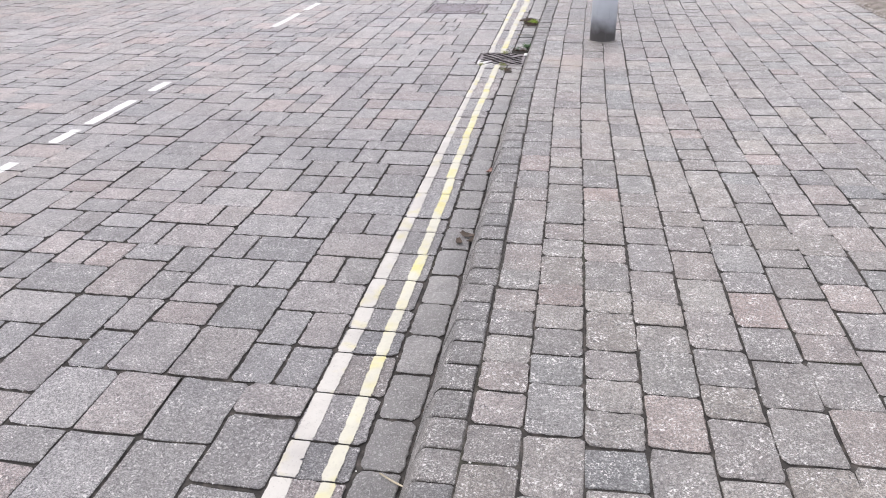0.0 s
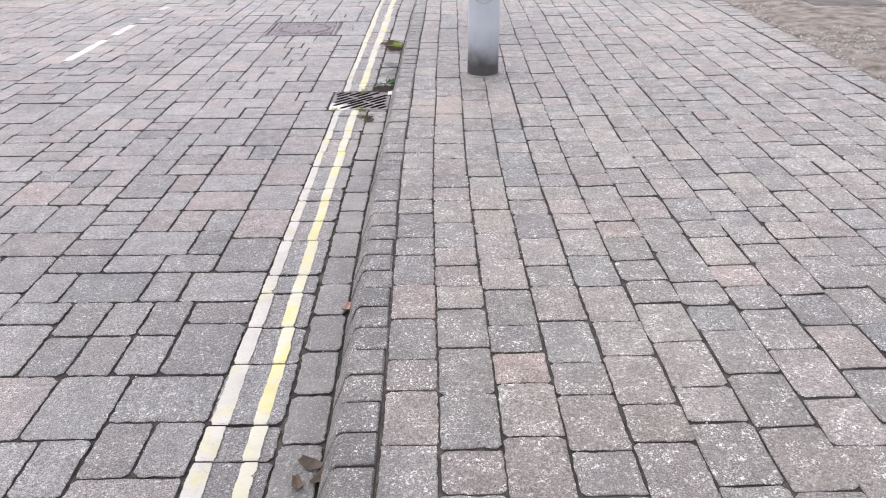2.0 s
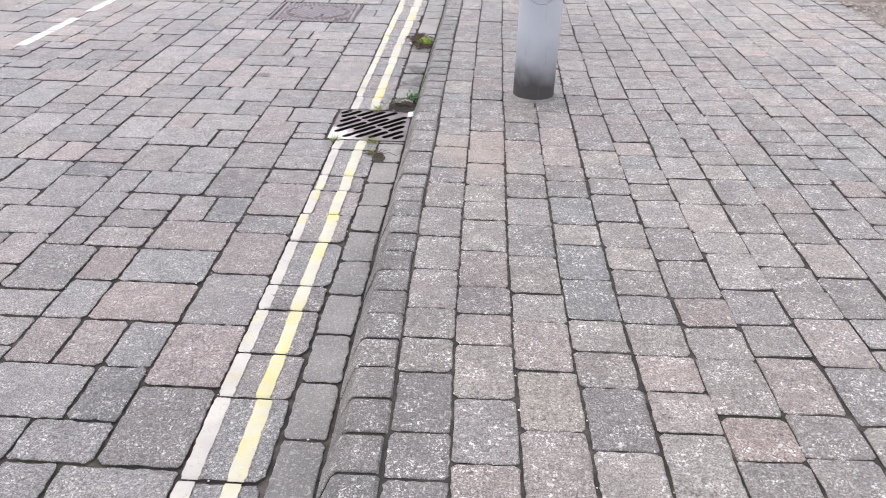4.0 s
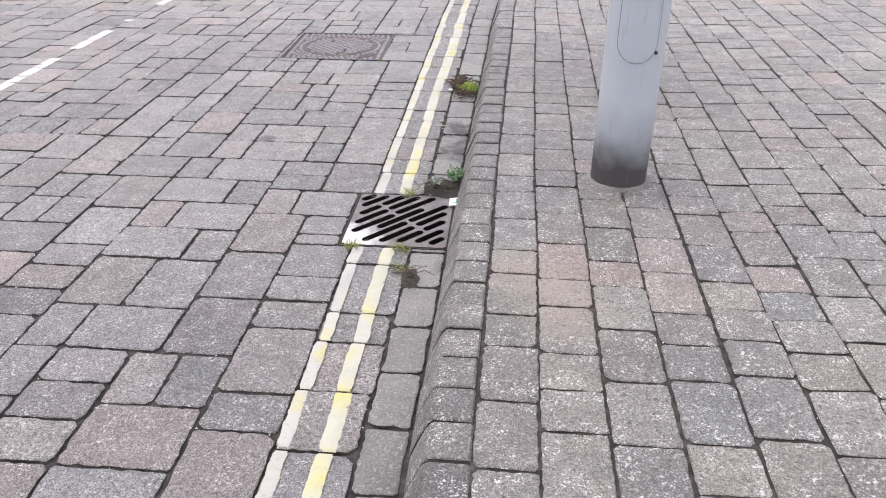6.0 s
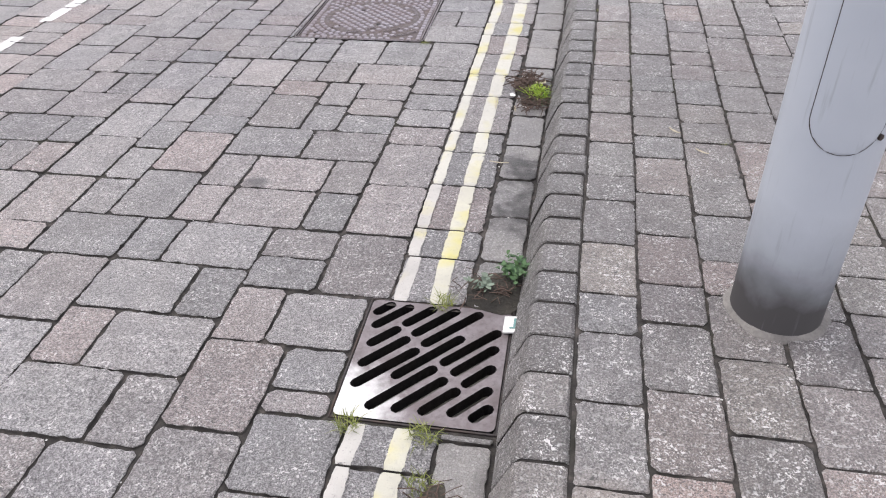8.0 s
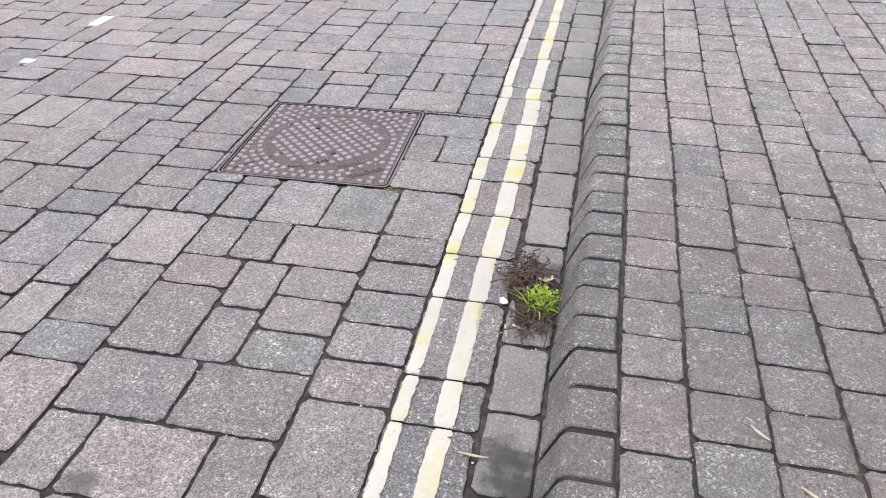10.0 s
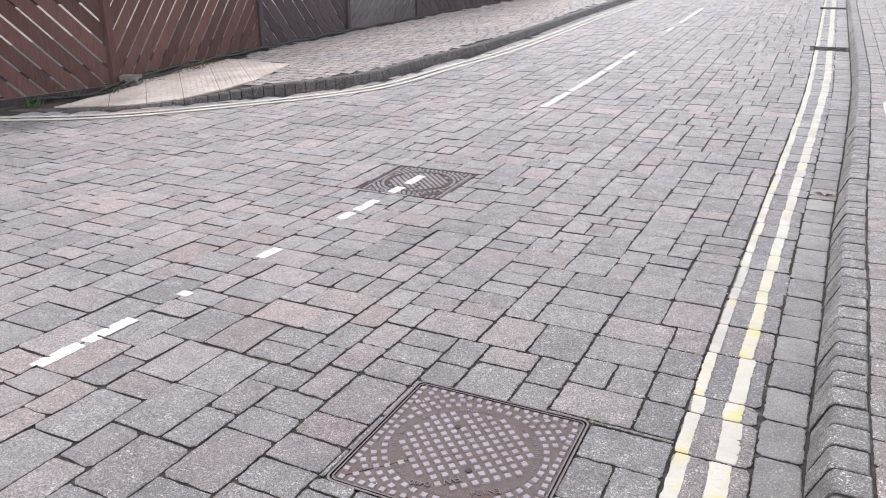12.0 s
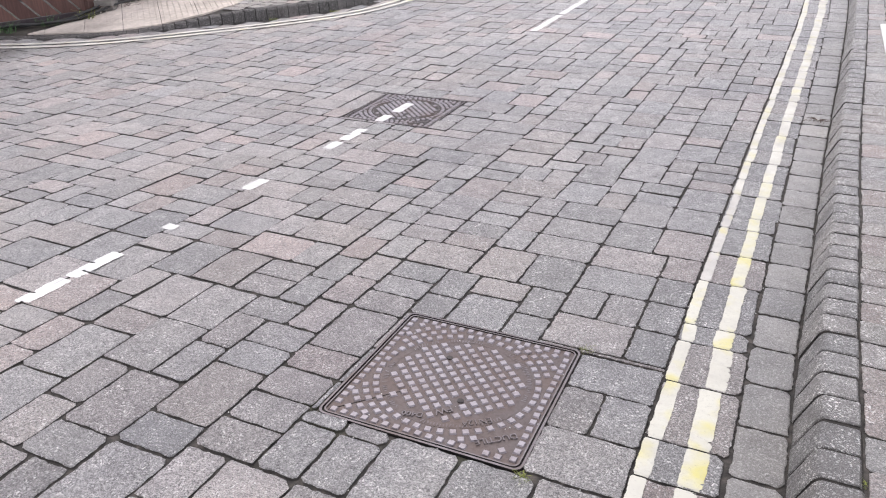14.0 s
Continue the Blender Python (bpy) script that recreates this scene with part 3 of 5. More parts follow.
def gully_grate(hole, label, iron):
    u0, v0, u1, v1 = hole
    w, l = u1 - u0, v1 - v0
    (xa, y), (xb, _) = plan(u0, (v0 + v1) / 2), plan(u1, (v0 + v1) / 2)
    x, w = (xa + xb) / 2, xb - xa
    slope = math.degrees(math.atan((rise(y + 0.2) - rise(y - 0.2)) / 0.4))
    g = tagged(empty("gully_grate", pose(x, y, rise(y) - 0.004, slope, 0, -math.degrees(math.atan(lean(y))))), label, "drain grate", "street gullies")
    hw, hl = w / 2, l / 2
    bm = bmesh.new()
    for a in ((-hw, -hl, -hw + 0.006, hl), (hw - 0.006, -hl, hw, hl), (-hw + 0.006, -hl, hw - 0.006, -hl + 0.006), (-hw + 0.006, hl - 0.006, hw - 0.006, hl)):
        box(bm, a[0], a[1], -0.07, a[2], a[3], 0.0, 0.002)
    part("frame", bm, mat_dark_iron, g, "dark cast-iron seat frame")
    iw, il = hw - 0.009, hl - 0.008
    cx = 0.016
    ring = [Vector((sx * (iw - cx + cx * math.cos(q)), sy * (il - cx + cx * math.sin(q)), 0.0)) for sx, sy, q in
            [(1, 1, radians(t)) for t in (0, 30, 60, 90)] + [(-1, 1, radians(t)) for t in (90, 60, 30, 0)] + [(-1, -1, radians(t)) for t in (0, 30, 60, 90)] + [(1, -1, radians(t)) for t in (90, 60, 30, 0)]]
    loops = [ring]
    for a0, b0, a1, b1 in SLOTS:           # slots with rounded ends
        p, q = Vector(((a0 * 2 - 1) * hw, (b0 * 2 - 1) * hl, 0.0)), Vector(((a1 * 2 - 1) * hw, (b1 * 2 - 1) * hl, 0.0))
        d = (q - p).normalized()
        n, r = Vector((-d.y, d.x, 0.0)), 0.0152
        p, q = p + d * r * 0.75, q - d * r * 0.75
        loops.append([q + r * (n * math.cos(t) + d * math.sin(t)) for t in (0, 0.8, 1.57, 2.34, 3.14)] + [p - r * (n * math.cos(t) + d * math.sin(t)) for t in (0, 0.8, 1.57, 2.34, 3.14)])
    flat = [v for loop in loops for v in loop]
    count = len(flat)
    vs = [(v.x, v.y, z) for z in (0.001, -0.034) for v in flat]
    fs = []
    for tri in tessellate_polygon(loops):
        i, j, k = tri
        up = (flat[j] - flat[i]).cross(flat[k] - flat[i]).z > 0
        fs += [(i, j, k), (count + k, count + j, count + i)] if up else [(k, j, i), (count + i, count + j, count + k)]
    k = 0
    for loop in loops:
        m = len(loop)
        fs += [(k + i, k + (i + 1) % m, count + k + (i + 1) % m, count + k + i) for i in range(m)]
        k += m
    whole = link_mesh("grate", vs, fs, iron, g, "worn cast grate with slanting slots between two webs")
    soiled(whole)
    bm = bmesh.new()
    corner = [(-hw, -hl), (hw, -hl), (hw, hl), (-hw, hl)]
    ring_prism(bm, corner, [(px * 0.985, py * 0.985) for px, py in corner], -0.16, -0.0705)
    low = [bm.verts.new((px * 0.985, py * 0.985, -0.158)) for px, py in corner]
    bm.faces.new(low)
    part("pit", bm, mat_pit, g, "near-black gully pot under the grate")
    return g


gully_grate(GULLY, "worn cast-iron gully grate with slanting slots and old white paint", mat_grate)
gully_grate(GULLY_B, "distant cast-iron gully grate across the yellow lines", mat_dark_iron)
gully_grate(GULLY_C, "distant cast-iron gully grate across the yellow lines", mat_dark_iron)


# ---- manhole covers ----
def stud(bm, x, y, size, turn, z=0.0, high=0.0042):
    m = Matrix.Translation((x, y, z)) @ Matrix.Rotation(turn, 4, "Z")
    lo = [bm.verts.new(m @ Vector((sx * size / 2, sy * size / 2, 0))) for sx, sy in ((-1, -1), (1, -1), (1, 1), (-1, 1))]
    hi = [bm.verts.new(m @ Vector((sx * size * 0.40, sy * size * 0.40, high))) for sx, sy in ((-1, -1), (1, -1), (1, 1), (-1, 1))]
    bm.faces.new(hi)
    for i in range(4):
        bm.faces.new((lo[i], lo[(i + 1) % 4], hi[(i + 1) % 4], hi[i]))


def raised_text(words, size, parent, x, y, turn, label=""):
    cu = bpy.data.curves.new("lettering", "FONT")
    cu.body, cu.size, cu.extrude, cu.align_x, cu.align_y = words, size, 0.0012, "CENTER", "CENTER"
    tmp = bpy.data.objects.new("lettering", cu)
    scene.collection.objects.link(tmp)
    me = bpy.data.meshes.new_from_object(tmp.evaluated_get(bpy.context.evaluated_depsgraph_get()))
    bpy.data.objects.remove(tmp)
    me.materials.clear()
    me.materials.append(mat_letter)
    ob = new("lettering", me)
    ob.parent = parent
    ob.matrix_basis = pose(x, y, 0.0015, 0, 0, turn)
    if label:
        ob["label"] = label


# Flank colour darker than the plate: shading round the studs painted on.
mat_stud_shade = iron_material("stud_shade_iron", (0.085, 0.07, 0.07), (0.10, 0.075, 0.068), 0.6)
mat_letter = iron_material("letter_iron", (0.19, 0.17, 0.178), (0.14, 0.115, 0.11), 0.42)


def manhole_cover(x, y, turn, label, slope=0.0, iron=mat_iron, says="brown rusted iron plate"):
    c = tagged(empty("manhole_cover", pose(x, y, rise(y) - 0.0015, slope, 0, turn)), label, "manhole cover", "manhole covers")
    bm = bmesh.new()
    ring_prism(bm, rounded_square(0.334, 0.030), rounded_square(0.3265, 0.025), -0.06, 0.0035)
    soiled(part("frame", bm, mat_letter, c, "thin outer frame with a rubbed edge"))
    bm = bmesh.new()
    slab_prism(bm, rounded_square(0.3205, 0.022), -0.05, -0.002)
    plate = part("plate", bm, iron, c, says)
    bm = bmesh.new()
    ring_prism(bm, rounded_square(0.3205, 0.022), rounded_square(0.3155, 0.019), -0.002, 0.0025)
    soiled(part("plate_rim", bm, mat_letter, plate))
    rng = random.Random(5)
    slant = radians(45)
    spin = Matrix.Rotation(slant, 2)
    words = [(0.026, -0.168, 0.034, 0.02), (0.215, -0.235, 0.075, 0.022), (0.142, -0.176, 0.055, 0.021), (-0.055, -0.222, 0.036, 0.017), (0.055, -0.10, 0.014, 0.014), (-0.075, 0.11, 0.014, 0.014)]

    def free(px, py):
        """Not where lettering or a keyhole is cast."""
        for wx, wy, a, b in words:
            d = Matrix.Rotation(-slant, 2) @ Vector((px - wx, py - wy))
            if abs(d.x) < a + 0.006 and abs(d.y) < b:
                return False
        return True

    # rows on the diagonal inside the ring
    bm = bmesh.new()
    for i in range(-6, 7):
        for j in range(-6, 7):
            px, py = spin @ Vector((i * 0.0368, j * 0.0352))
            if math.hypot(px, py) < 0.221 and free(px, py):
                stud(bm, px, py, 0.0240, slant + rng.uniform(-0.06, 0.06), -0.002, rng.uniform(0.0048, 0.0058))
    soiled(part("centre_studs", bm, mat_stud, plate, "worn square studs in the middle"), mat_stud_shade)
    # rings round it, and a row along each side
    bm = bmesh.new()
    for r, n in ((0.267, 44), (0.300, 50), (0.335, 56), (0.370, 62)):
        for i in range(n):
            a = 2 * math.pi * (i + 0.5 * (n % 4 == 0)) / n
            px, py = r * math.cos(a), r * math.sin(a)
            if max(abs(px), abs(py)) < 0.276 and free(px, py):
                stud(bm, px, py, 0.0225, a + rng.uniform(-0.06, 0.06), -0.002, rng.uniform(0.0048, 0.0058))
    for i in range(-8, 9):
        for k in range(4):
            if i == 8:
                continue
            px, py = Matrix.Rotation(k * math.pi / 2, 2) @ Vector((i * 0.0362, -0.2975))
            if free(px, py):
                stud(bm, px, py, 0.0225, k * math.pi / 2 + rng.uniform(-0.06, 0.06), -0.002, rng.uniform(0.0048, 0.0058))
    soiled(part("corner_studs", bm, mat_stud, plate, "worn studs in rings and along the sides"), mat_stud_shade)
    bm = bmesh.new()
    for i in range(150):
        a = 2 * math.pi * i / 150
        if i % 37 > 26 or rng.random() < 0.2:
            continue
        m = Matrix.Rotation(a, 4, "Z") @ Matrix.Translation((0.238 + rng.uniform(-0.003, 0.003), 0, -0.002)) @ Matrix.Rotation(rng.choice((0, 0, 0.4, -0.4)), 4, "Z")
        h = rng.uniform(0.005, 0.009)
        q = [bm.verts.new(m @ Vector(p)) for p in ((-h, -0.0019, 0.002), (h, -0.0019, 0.002), (h, 0.0019, 0.002), (-h, 0.0019, 0.002))]
        bm.faces.new(q)
    tagged(part("ring_lettering", bm, mat_letter, plate, "cast bars of unreadable lettering in a ring"), kind="stuff")
    bm = bmesh.new()
    circle = lambda r: [(r * math.cos(2 * math.pi * i / 64), r * math.sin(2 * math.pi * i / 64)) for i in range(64)]
    ring_prism(bm, circle(0.249), circle(0.228), -0.004, -0.0014)
    part("ring", bm, iron, plate, "smooth ring round the middle studs")
    bm = bmesh.new()
    box(bm, 0.0, -0.0016, -0.006, 0.26, 0.0016, -0.0008)
    bmesh.ops.transform(bm, verts=bm.verts, matrix=Matrix.Translation((-0.306, -0.306, 0)) @ Matrix.Rotation(radians(47), 4, "Z"))
    part("seam", bm, mat_recess_shade, plate, "dark seam to the corner")
    for kx, ky in ((0.055, -0.10), (-0.075, 0.11)):
        bm = bmesh.new()
        bmesh.ops.create_cone(bm, cap_ends=True, segments=14, radius1=0.011, radius2=0.011, depth=0.004, matrix=Matrix.Translation((kx, ky, -0.0005)))
        part("keyhole", bm, mat_dark_iron, plate, "round dark lifting keyhole")
    raised_text("FW", 0.040, plate, 0.026, -0.168, 225)
    raised_text("DUCTILE", 0.033, plate, 0.222, -0.228, 218)
    raised_text("EN124", 0.034, plate, 0.142, -0.176, 214)
    raised_text("D400", 0.030, plate, -0.055, -0.222, 192)
    return c


manhole_cover(0.140, 9.496, -2.1, "rusty square cast-iron manhole cover set in the road")
manhole_cover(-1.40, 12.46, -2.6, "grey square iron manhole cover crossed by the white centre line", 2.6, mat_dark_iron, "dark grey iron plate")


# ---- lamp post ----
def lamp_post():
    z0 = walk_z(*across(POLE_X, POLE_Y))
    p = tagged(empty("lamp_post", pose(POLE_X, POLE_Y, z0 - 0.004)), "grey painted steel lamp post standing in the pavement, dirty foot", "lamp post")
    bm = bmesh.new()
    n = 48
    rings = []
    for z, r in ((-0.02, POLE_R), (0.0, POLE_R), (0.6, POLE_R - 0.001), (2.0, POLE_R - 0.003), (2.12, POLE_R - 0.012), (2.25, POLE_R - 0.03), (5.5, POLE_R - 0.045)):
        rings.append([bm.verts.new((r * math.cos(2 * math.pi * i / n), r * math.sin(2 * math.pi * i / n), z)) for i in range(n)])
    for a, b in zip(rings, rings[1:]):
        for i in range(n):
            bm.faces.new((a[i], a[(i + 1) % n], b[(i + 1) % n], b[i]))
    bm.faces.new(rings[-1])
    column = part("column", bm, mat_pole, p, "grey column, soiled black at the foot", True)
    # rounded door in the shaft, facing the walker
    mid, wide, base, top, rr = radians(-97), radians(40), 0.487, 1.037, 0.072
    outline = []
    hw = POLE_R * wide
    for i in range(25):
        a = math.pi + math.pi * i / 24
        outline.append((hw * math.cos(a), base + rr + rr * math.sin(a)))
    for i in range(25):
        a = math.pi * i / 24
        outline.append((hw * math.cos(a), top - rr + rr * math.sin(a)))

    def wrap(q, r):
        a = mid + q[0] / POLE_R
        return (r * math.cos(a), r * math.sin(a), q[1])

    bm = bmesh.new()
    m = len(outline)
    cut_in = [(x * 0.975, (z - 0.68) * 0.992 + 0.68) for x, z in outline]
    a = [bm.verts.new(wrap(q, POLE_R + 0.0006)) for q in outline]
    b = [bm.verts.new(wrap(q, POLE_R + 0.0006)) for q in cut_in]
    for i in range(m):
        bm.faces.new((a[i], a[(i + 1) % m], b[(i + 1) % m], b[i]))
    door = part("door_gap", bm, mat_dark_iron, column, "dark gap round the rounded access door")
    bm = bmesh.new()
    rows = 22
    prev = None
    for j in range(rows + 1):
        z = base + 0.006 + (top - base - 0.012) * j / rows
        d = min(z - base, top - z)
        half = hw * 0.97 if d > rr else hw * 0.97 * math.sqrt(max(0.0, 1 - (1 - d / rr) ** 2))
        row = [bm.verts.new(wrap((half * (2 * i / 10 - 1), z), POLE_R + 0.0012)) for i in range(11)]
        if prev:
            for i in range(10):
                bm.faces.new((prev[i], prev[i + 1], row[i + 1], row[i]))
        prev = row
    part("access_door", bm, mat_pole, column, "flush rounded grey access door", True)
    bm = bmesh.new()
    bmesh.ops.create_cone(bm, cap_ends=True, segments=12, radius1=0.0065, radius2=0.0065, depth=0.006)
    h = wrap((hw * 0.97, base + 0.036), POLE_R + 0.0005)
    bmesh.ops.transform(bm, matrix=Matrix.Translation(h) @ Matrix.Rotation(mid + wide * 0.97, 4, "Z") @ Matrix.Rotation(radians(90), 4, "Y"), verts=bm.verts)
    part("lock_hole", bm, mat_dark_iron, column, "small dark lock hole")
    # rough mortar packed round the foot
    bm = bmesh.new()
    rng = random.Random(3)
    n = 40
    ra = [bm.verts.new(((POLE_R - 0.004) * math.cos(2 * math.pi * i / n), (POLE_R - 0.004) * math.sin(2 * math.pi * i / n), 0.014)) for i in range(n)]
    ks = [0.018 + 0.026 * noise.noise(Vector((math.cos(2 * math.pi * i / n) * 1.7, math.sin(2 * math.pi * i / n) * 1.7, 4))) for i in range(n)]
    rb = [bm.verts.new(((POLE_R + k * 0.5) * math.cos(2 * math.pi * i / n), (POLE_R + k * 0.5) * math.sin(2 * math.pi * i / n), 0.011 + rng.uniform(-0.002, 0.002))) for i, k in enumerate(ks)]
    rc = [bm.verts.new(((POLE_R + k + 0.012) * math.cos(2 * math.pi * i / n), (POLE_R + k + 0.012) * math.sin(2 * math.pi * i / n), -0.012)) for i, k in enumerate(ks)]
    for a, b in ((ra, rb), (rb, rc)):
        for i in range(n):
            bm.faces.new((a[i], a[(i + 1) % n], b[(i + 1) % n], b[i]))
    part("mortar_collar", bm, mat_mortar, p, "rough mortar packed round the foot", True)


lamp_post()


# ---- far side: kerb, pavement, crossing, fence ----
def normal_at(line, i):
    a, b = line[max(0, i - 1)], line[min(len(line) - 1, i + 1)]
    d = (b - a).normalized()
    return Vector((-d.y, d.x)), d


def far_kerb():
    k = tagged(empty("far_kerb"), "curved block kerb of the far pavement, dropped at the crossing", "kerb", "", "structure")
    for i in range(2, len(FAR_KERB) - 2):
        p = FAR_KERB[i]
        n, d = normal_at(FAR_KERB, i)
        h = far_height(p.y)
        prof = ((0.0, -0.03), (0.002, h * 0.2), (0.018, h * 0.88), (0.032, h), (0.125, h + 0.002), (0.125, -0.03))
        vs, fs = [], []
        for s in (-0.058, 0.058):
            for o, z in prof:
                q = p + n * o + d * s
                vs.append((q.x, q.y, rise(q.y) + z))
        m = len(prof)
        for j in range(m - 1):
            fs.append((j, j + 1, m + j + 1, m + j))
        fs += [tuple(range(m)), tuple(range(2 * m - 1, m - 1, -1))]
        link_mesh("kerbstone", vs, fs, mat_far_kerb, k)


FENCE = [(-9.8, 7.4), (-7.85, 11.35), (-6.32, 14.4), (-6.24, 17.25), (-6.03, 19.5), (-5.72, 21.7), (-5.2, 25.2), (-4.8, 29.0)]


def fence_x(y):
    for (a, b), (c, d) in zip(FENCE, FENCE[1:]):
        if y <= d:
            return a + (c - a) * (y - b) / (d - b)
    return FENCE[-1][0]


TACTILE_O, TACTILE_A = (-5.3, 14.7), radians(-47)
CROSSING = [(-6.35, 13.53), (-5.62, 13.84), (-5.14, 14.18), (-4.84, 14.57), (-4.74, 15.0), (-5.0, 16.15), (-6.12, 16.3)]


def in_crossing(x, y):
    """The buff slabs of the crossing: a wedge behind the dropped kerb."""
    return all((c - a) * (y - b) - (e - b) * (x - a) > 0 for (a, b), (c, e) in zip(CROSSING, CROSSING[1:] + CROSSING[:1]))


def clip_to_crossing(poly):
    """Cuts a slab's outline to the wedge."""
    for (a, b), (c, e) in zip(CROSSING, CROSSING[1:] + CROSSING[:1]):
        res = []
        for i in range(len(poly)):
            p, q = poly[i], poly[(i + 1) % len(poly)]
            sp, sq = [(c - a) * (k[1] - b) - (e - b) * (k[0] - a) for k in (p, q)]
            if sp >= 0:
                res.append(p)
            if (sp >= 0) != (sq >= 0):
                t = sp / (sp - sq)
                res.append((p[0] + t * (q[0] - p[0]), p[1] + t * (q[1] - p[1])))
        poly = res
        if len(poly) < 3:
            return []
    return poly


def far_pavement():
    vs, fs = [], []
    step = 0.5
    rows = []
    for i in range(2, len(FAR_KERB) - 2, 2):
        p = FAR_KERB[i]
        n, d = normal_at(FAR_KERB, i)
        a = p + n * 0.12
        bx = min(fence_x(p.y) - 0.6, a.x - 0.3)
        rows.append([(a.x + (bx - a.x) * k / 8, a.y + (0.25 if p.y < 15 else 0.0) * k) for k in range(9)])
    for r in rows:
        for x, y in r:
            vs.append((x, y, rise(y) + far_height(y) - 0.012))
    for j in range(len(rows) - 1):
        for i in range(8):
            fs.append((j * 9 + i, j * 9 + 9 + i, j * 9 + 10 + i, j * 9 + 1 + i))
    bed = tagged(link_mesh("far_pavement", vs, fs, mat_bed), "grey block pavement on the far side of the road", "pavement", "", "structure")
    heap = Heap()
    rng = random.Random(31)
    for j in range(0, 100):
        y = 13.2 + 0.165 * j
        x = -6.6 + rng.uniform(0, 0.1)
        while x < -1.5:
            l = rng.choice((0.16, 0.2, 0.24))
            cx = x + l / 2
            x += l
            if not beyond_far_kerb(cx, y, 0.17) or in_crossing(cx, y) or cx < fence_x(y) + 0.12 + 0.25 * smooth(18, 14, y):
                continue
            v, f, s = block_shape(l - 0.012, 0.15, rng)
            heap.add([(cx + px, y + py, rise(y + py) + far_height(y) + pz) for px, py, pz in v], f, s)
    heap.out("paving_blocks", mat_far_pave, bed, "small pale grey paving blocks")
    # buff slabs with rows of blisters
    crossing = tagged(empty("tactile_paving"), "buff tactile slabs with blisters at the dropped kerb", "tactile paving", "", "structure")
    dots = Heap()
    ca, sa = math.cos(TACTILE_A), math.sin(TACTILE_A)
    for i in range(-7, 8):
        for j in range(-7, 8):
            cx, cy = TACTILE_O[0] + 0.4 * (i * ca - j * sa), TACTILE_O[1] + 0.4 * (i * sa + j * ca)
            corner = [(cx + px * ca - py * sa, cy + px * sa + py * ca) for px, py in ((-0.197, -0.197), (0.197, -0.197), (0.197, 0.197), (-0.197, 0.197))]
            corner = clip_to_crossing(corner)
            if len(corner) < 3:
                continue
            n = len(corner)
            vs = [(x, y, rise(y) + far_height(y) + z) for z in (-0.03, 0.004) for x, y in corner]
            link_mesh("slab", vs, [tuple(range(n, 2 * n))] + [(k, (k + 1) % n, n + (k + 1) % n, n + k) for k in range(n)], mat_tactile, crossing)
            for a in range(6):
                for b in range(6):
                    px, py = (a - 2.5) * 0.064, (b - 2.5) * 0.064
                    x, y = cx + px * ca - py * sa, cy + px * sa + py * ca
                    if not in_crossing(x, y):
                        continue
                    z = rise(y) + far_height(y) + 0.004
                    ring = [(x + 0.012 * math.cos(t), y + 0.012 * math.sin(t), z) for t in (0.5, 1.55, 2.6, 3.65, 4.7, 5.75)]
                    cap = [(x + 0.008 * math.cos(t), y + 0.008 * math.sin(t), z + 0.005) for t in (0.5, 1.55, 2.6, 3.65, 4.7, 5.75)]
                    dots.add(ring + cap, [tuple(range(6, 12))] + [(k, (k + 1) % 6, 6 + (k + 1) % 6, 6 + k) for k in range(6)], [True] * 7)
    dots.out("blisters", mat_tactile, crossing, "round blisters on the slabs")


def soil_strip():
    """Weedy soil between the far pavement and the fence."""
    vs, fs = [], []
    rng = random.Random(8)
    ys = [8 + 0.15 * i for i in range(140)]
    for y in ys:
        w = 0.10 + 0.40 * smooth(17.0, 14.5, y)
        for k in range(7):
            x = fence_x(y) - 0.35 + (w + 0.35) * k / 6
            vs.append((x, y, rise(y) + far_height(max(y, 13.4)) + (0.03 * rng.random() + 0.035) * (1 - k / 6) - 0.014))
    for j in range(len(ys) - 1):
        for i in range(6):
            fs.append((j * 7 + i, j * 7 + i + 1, j * 7 + 8 + i, j * 7 + 7 + i))
    tagged(link_mesh("soil_strip", vs, fs, mat_soil), "dark weedy soil along the foot of the fence", "soil", "", "structure")


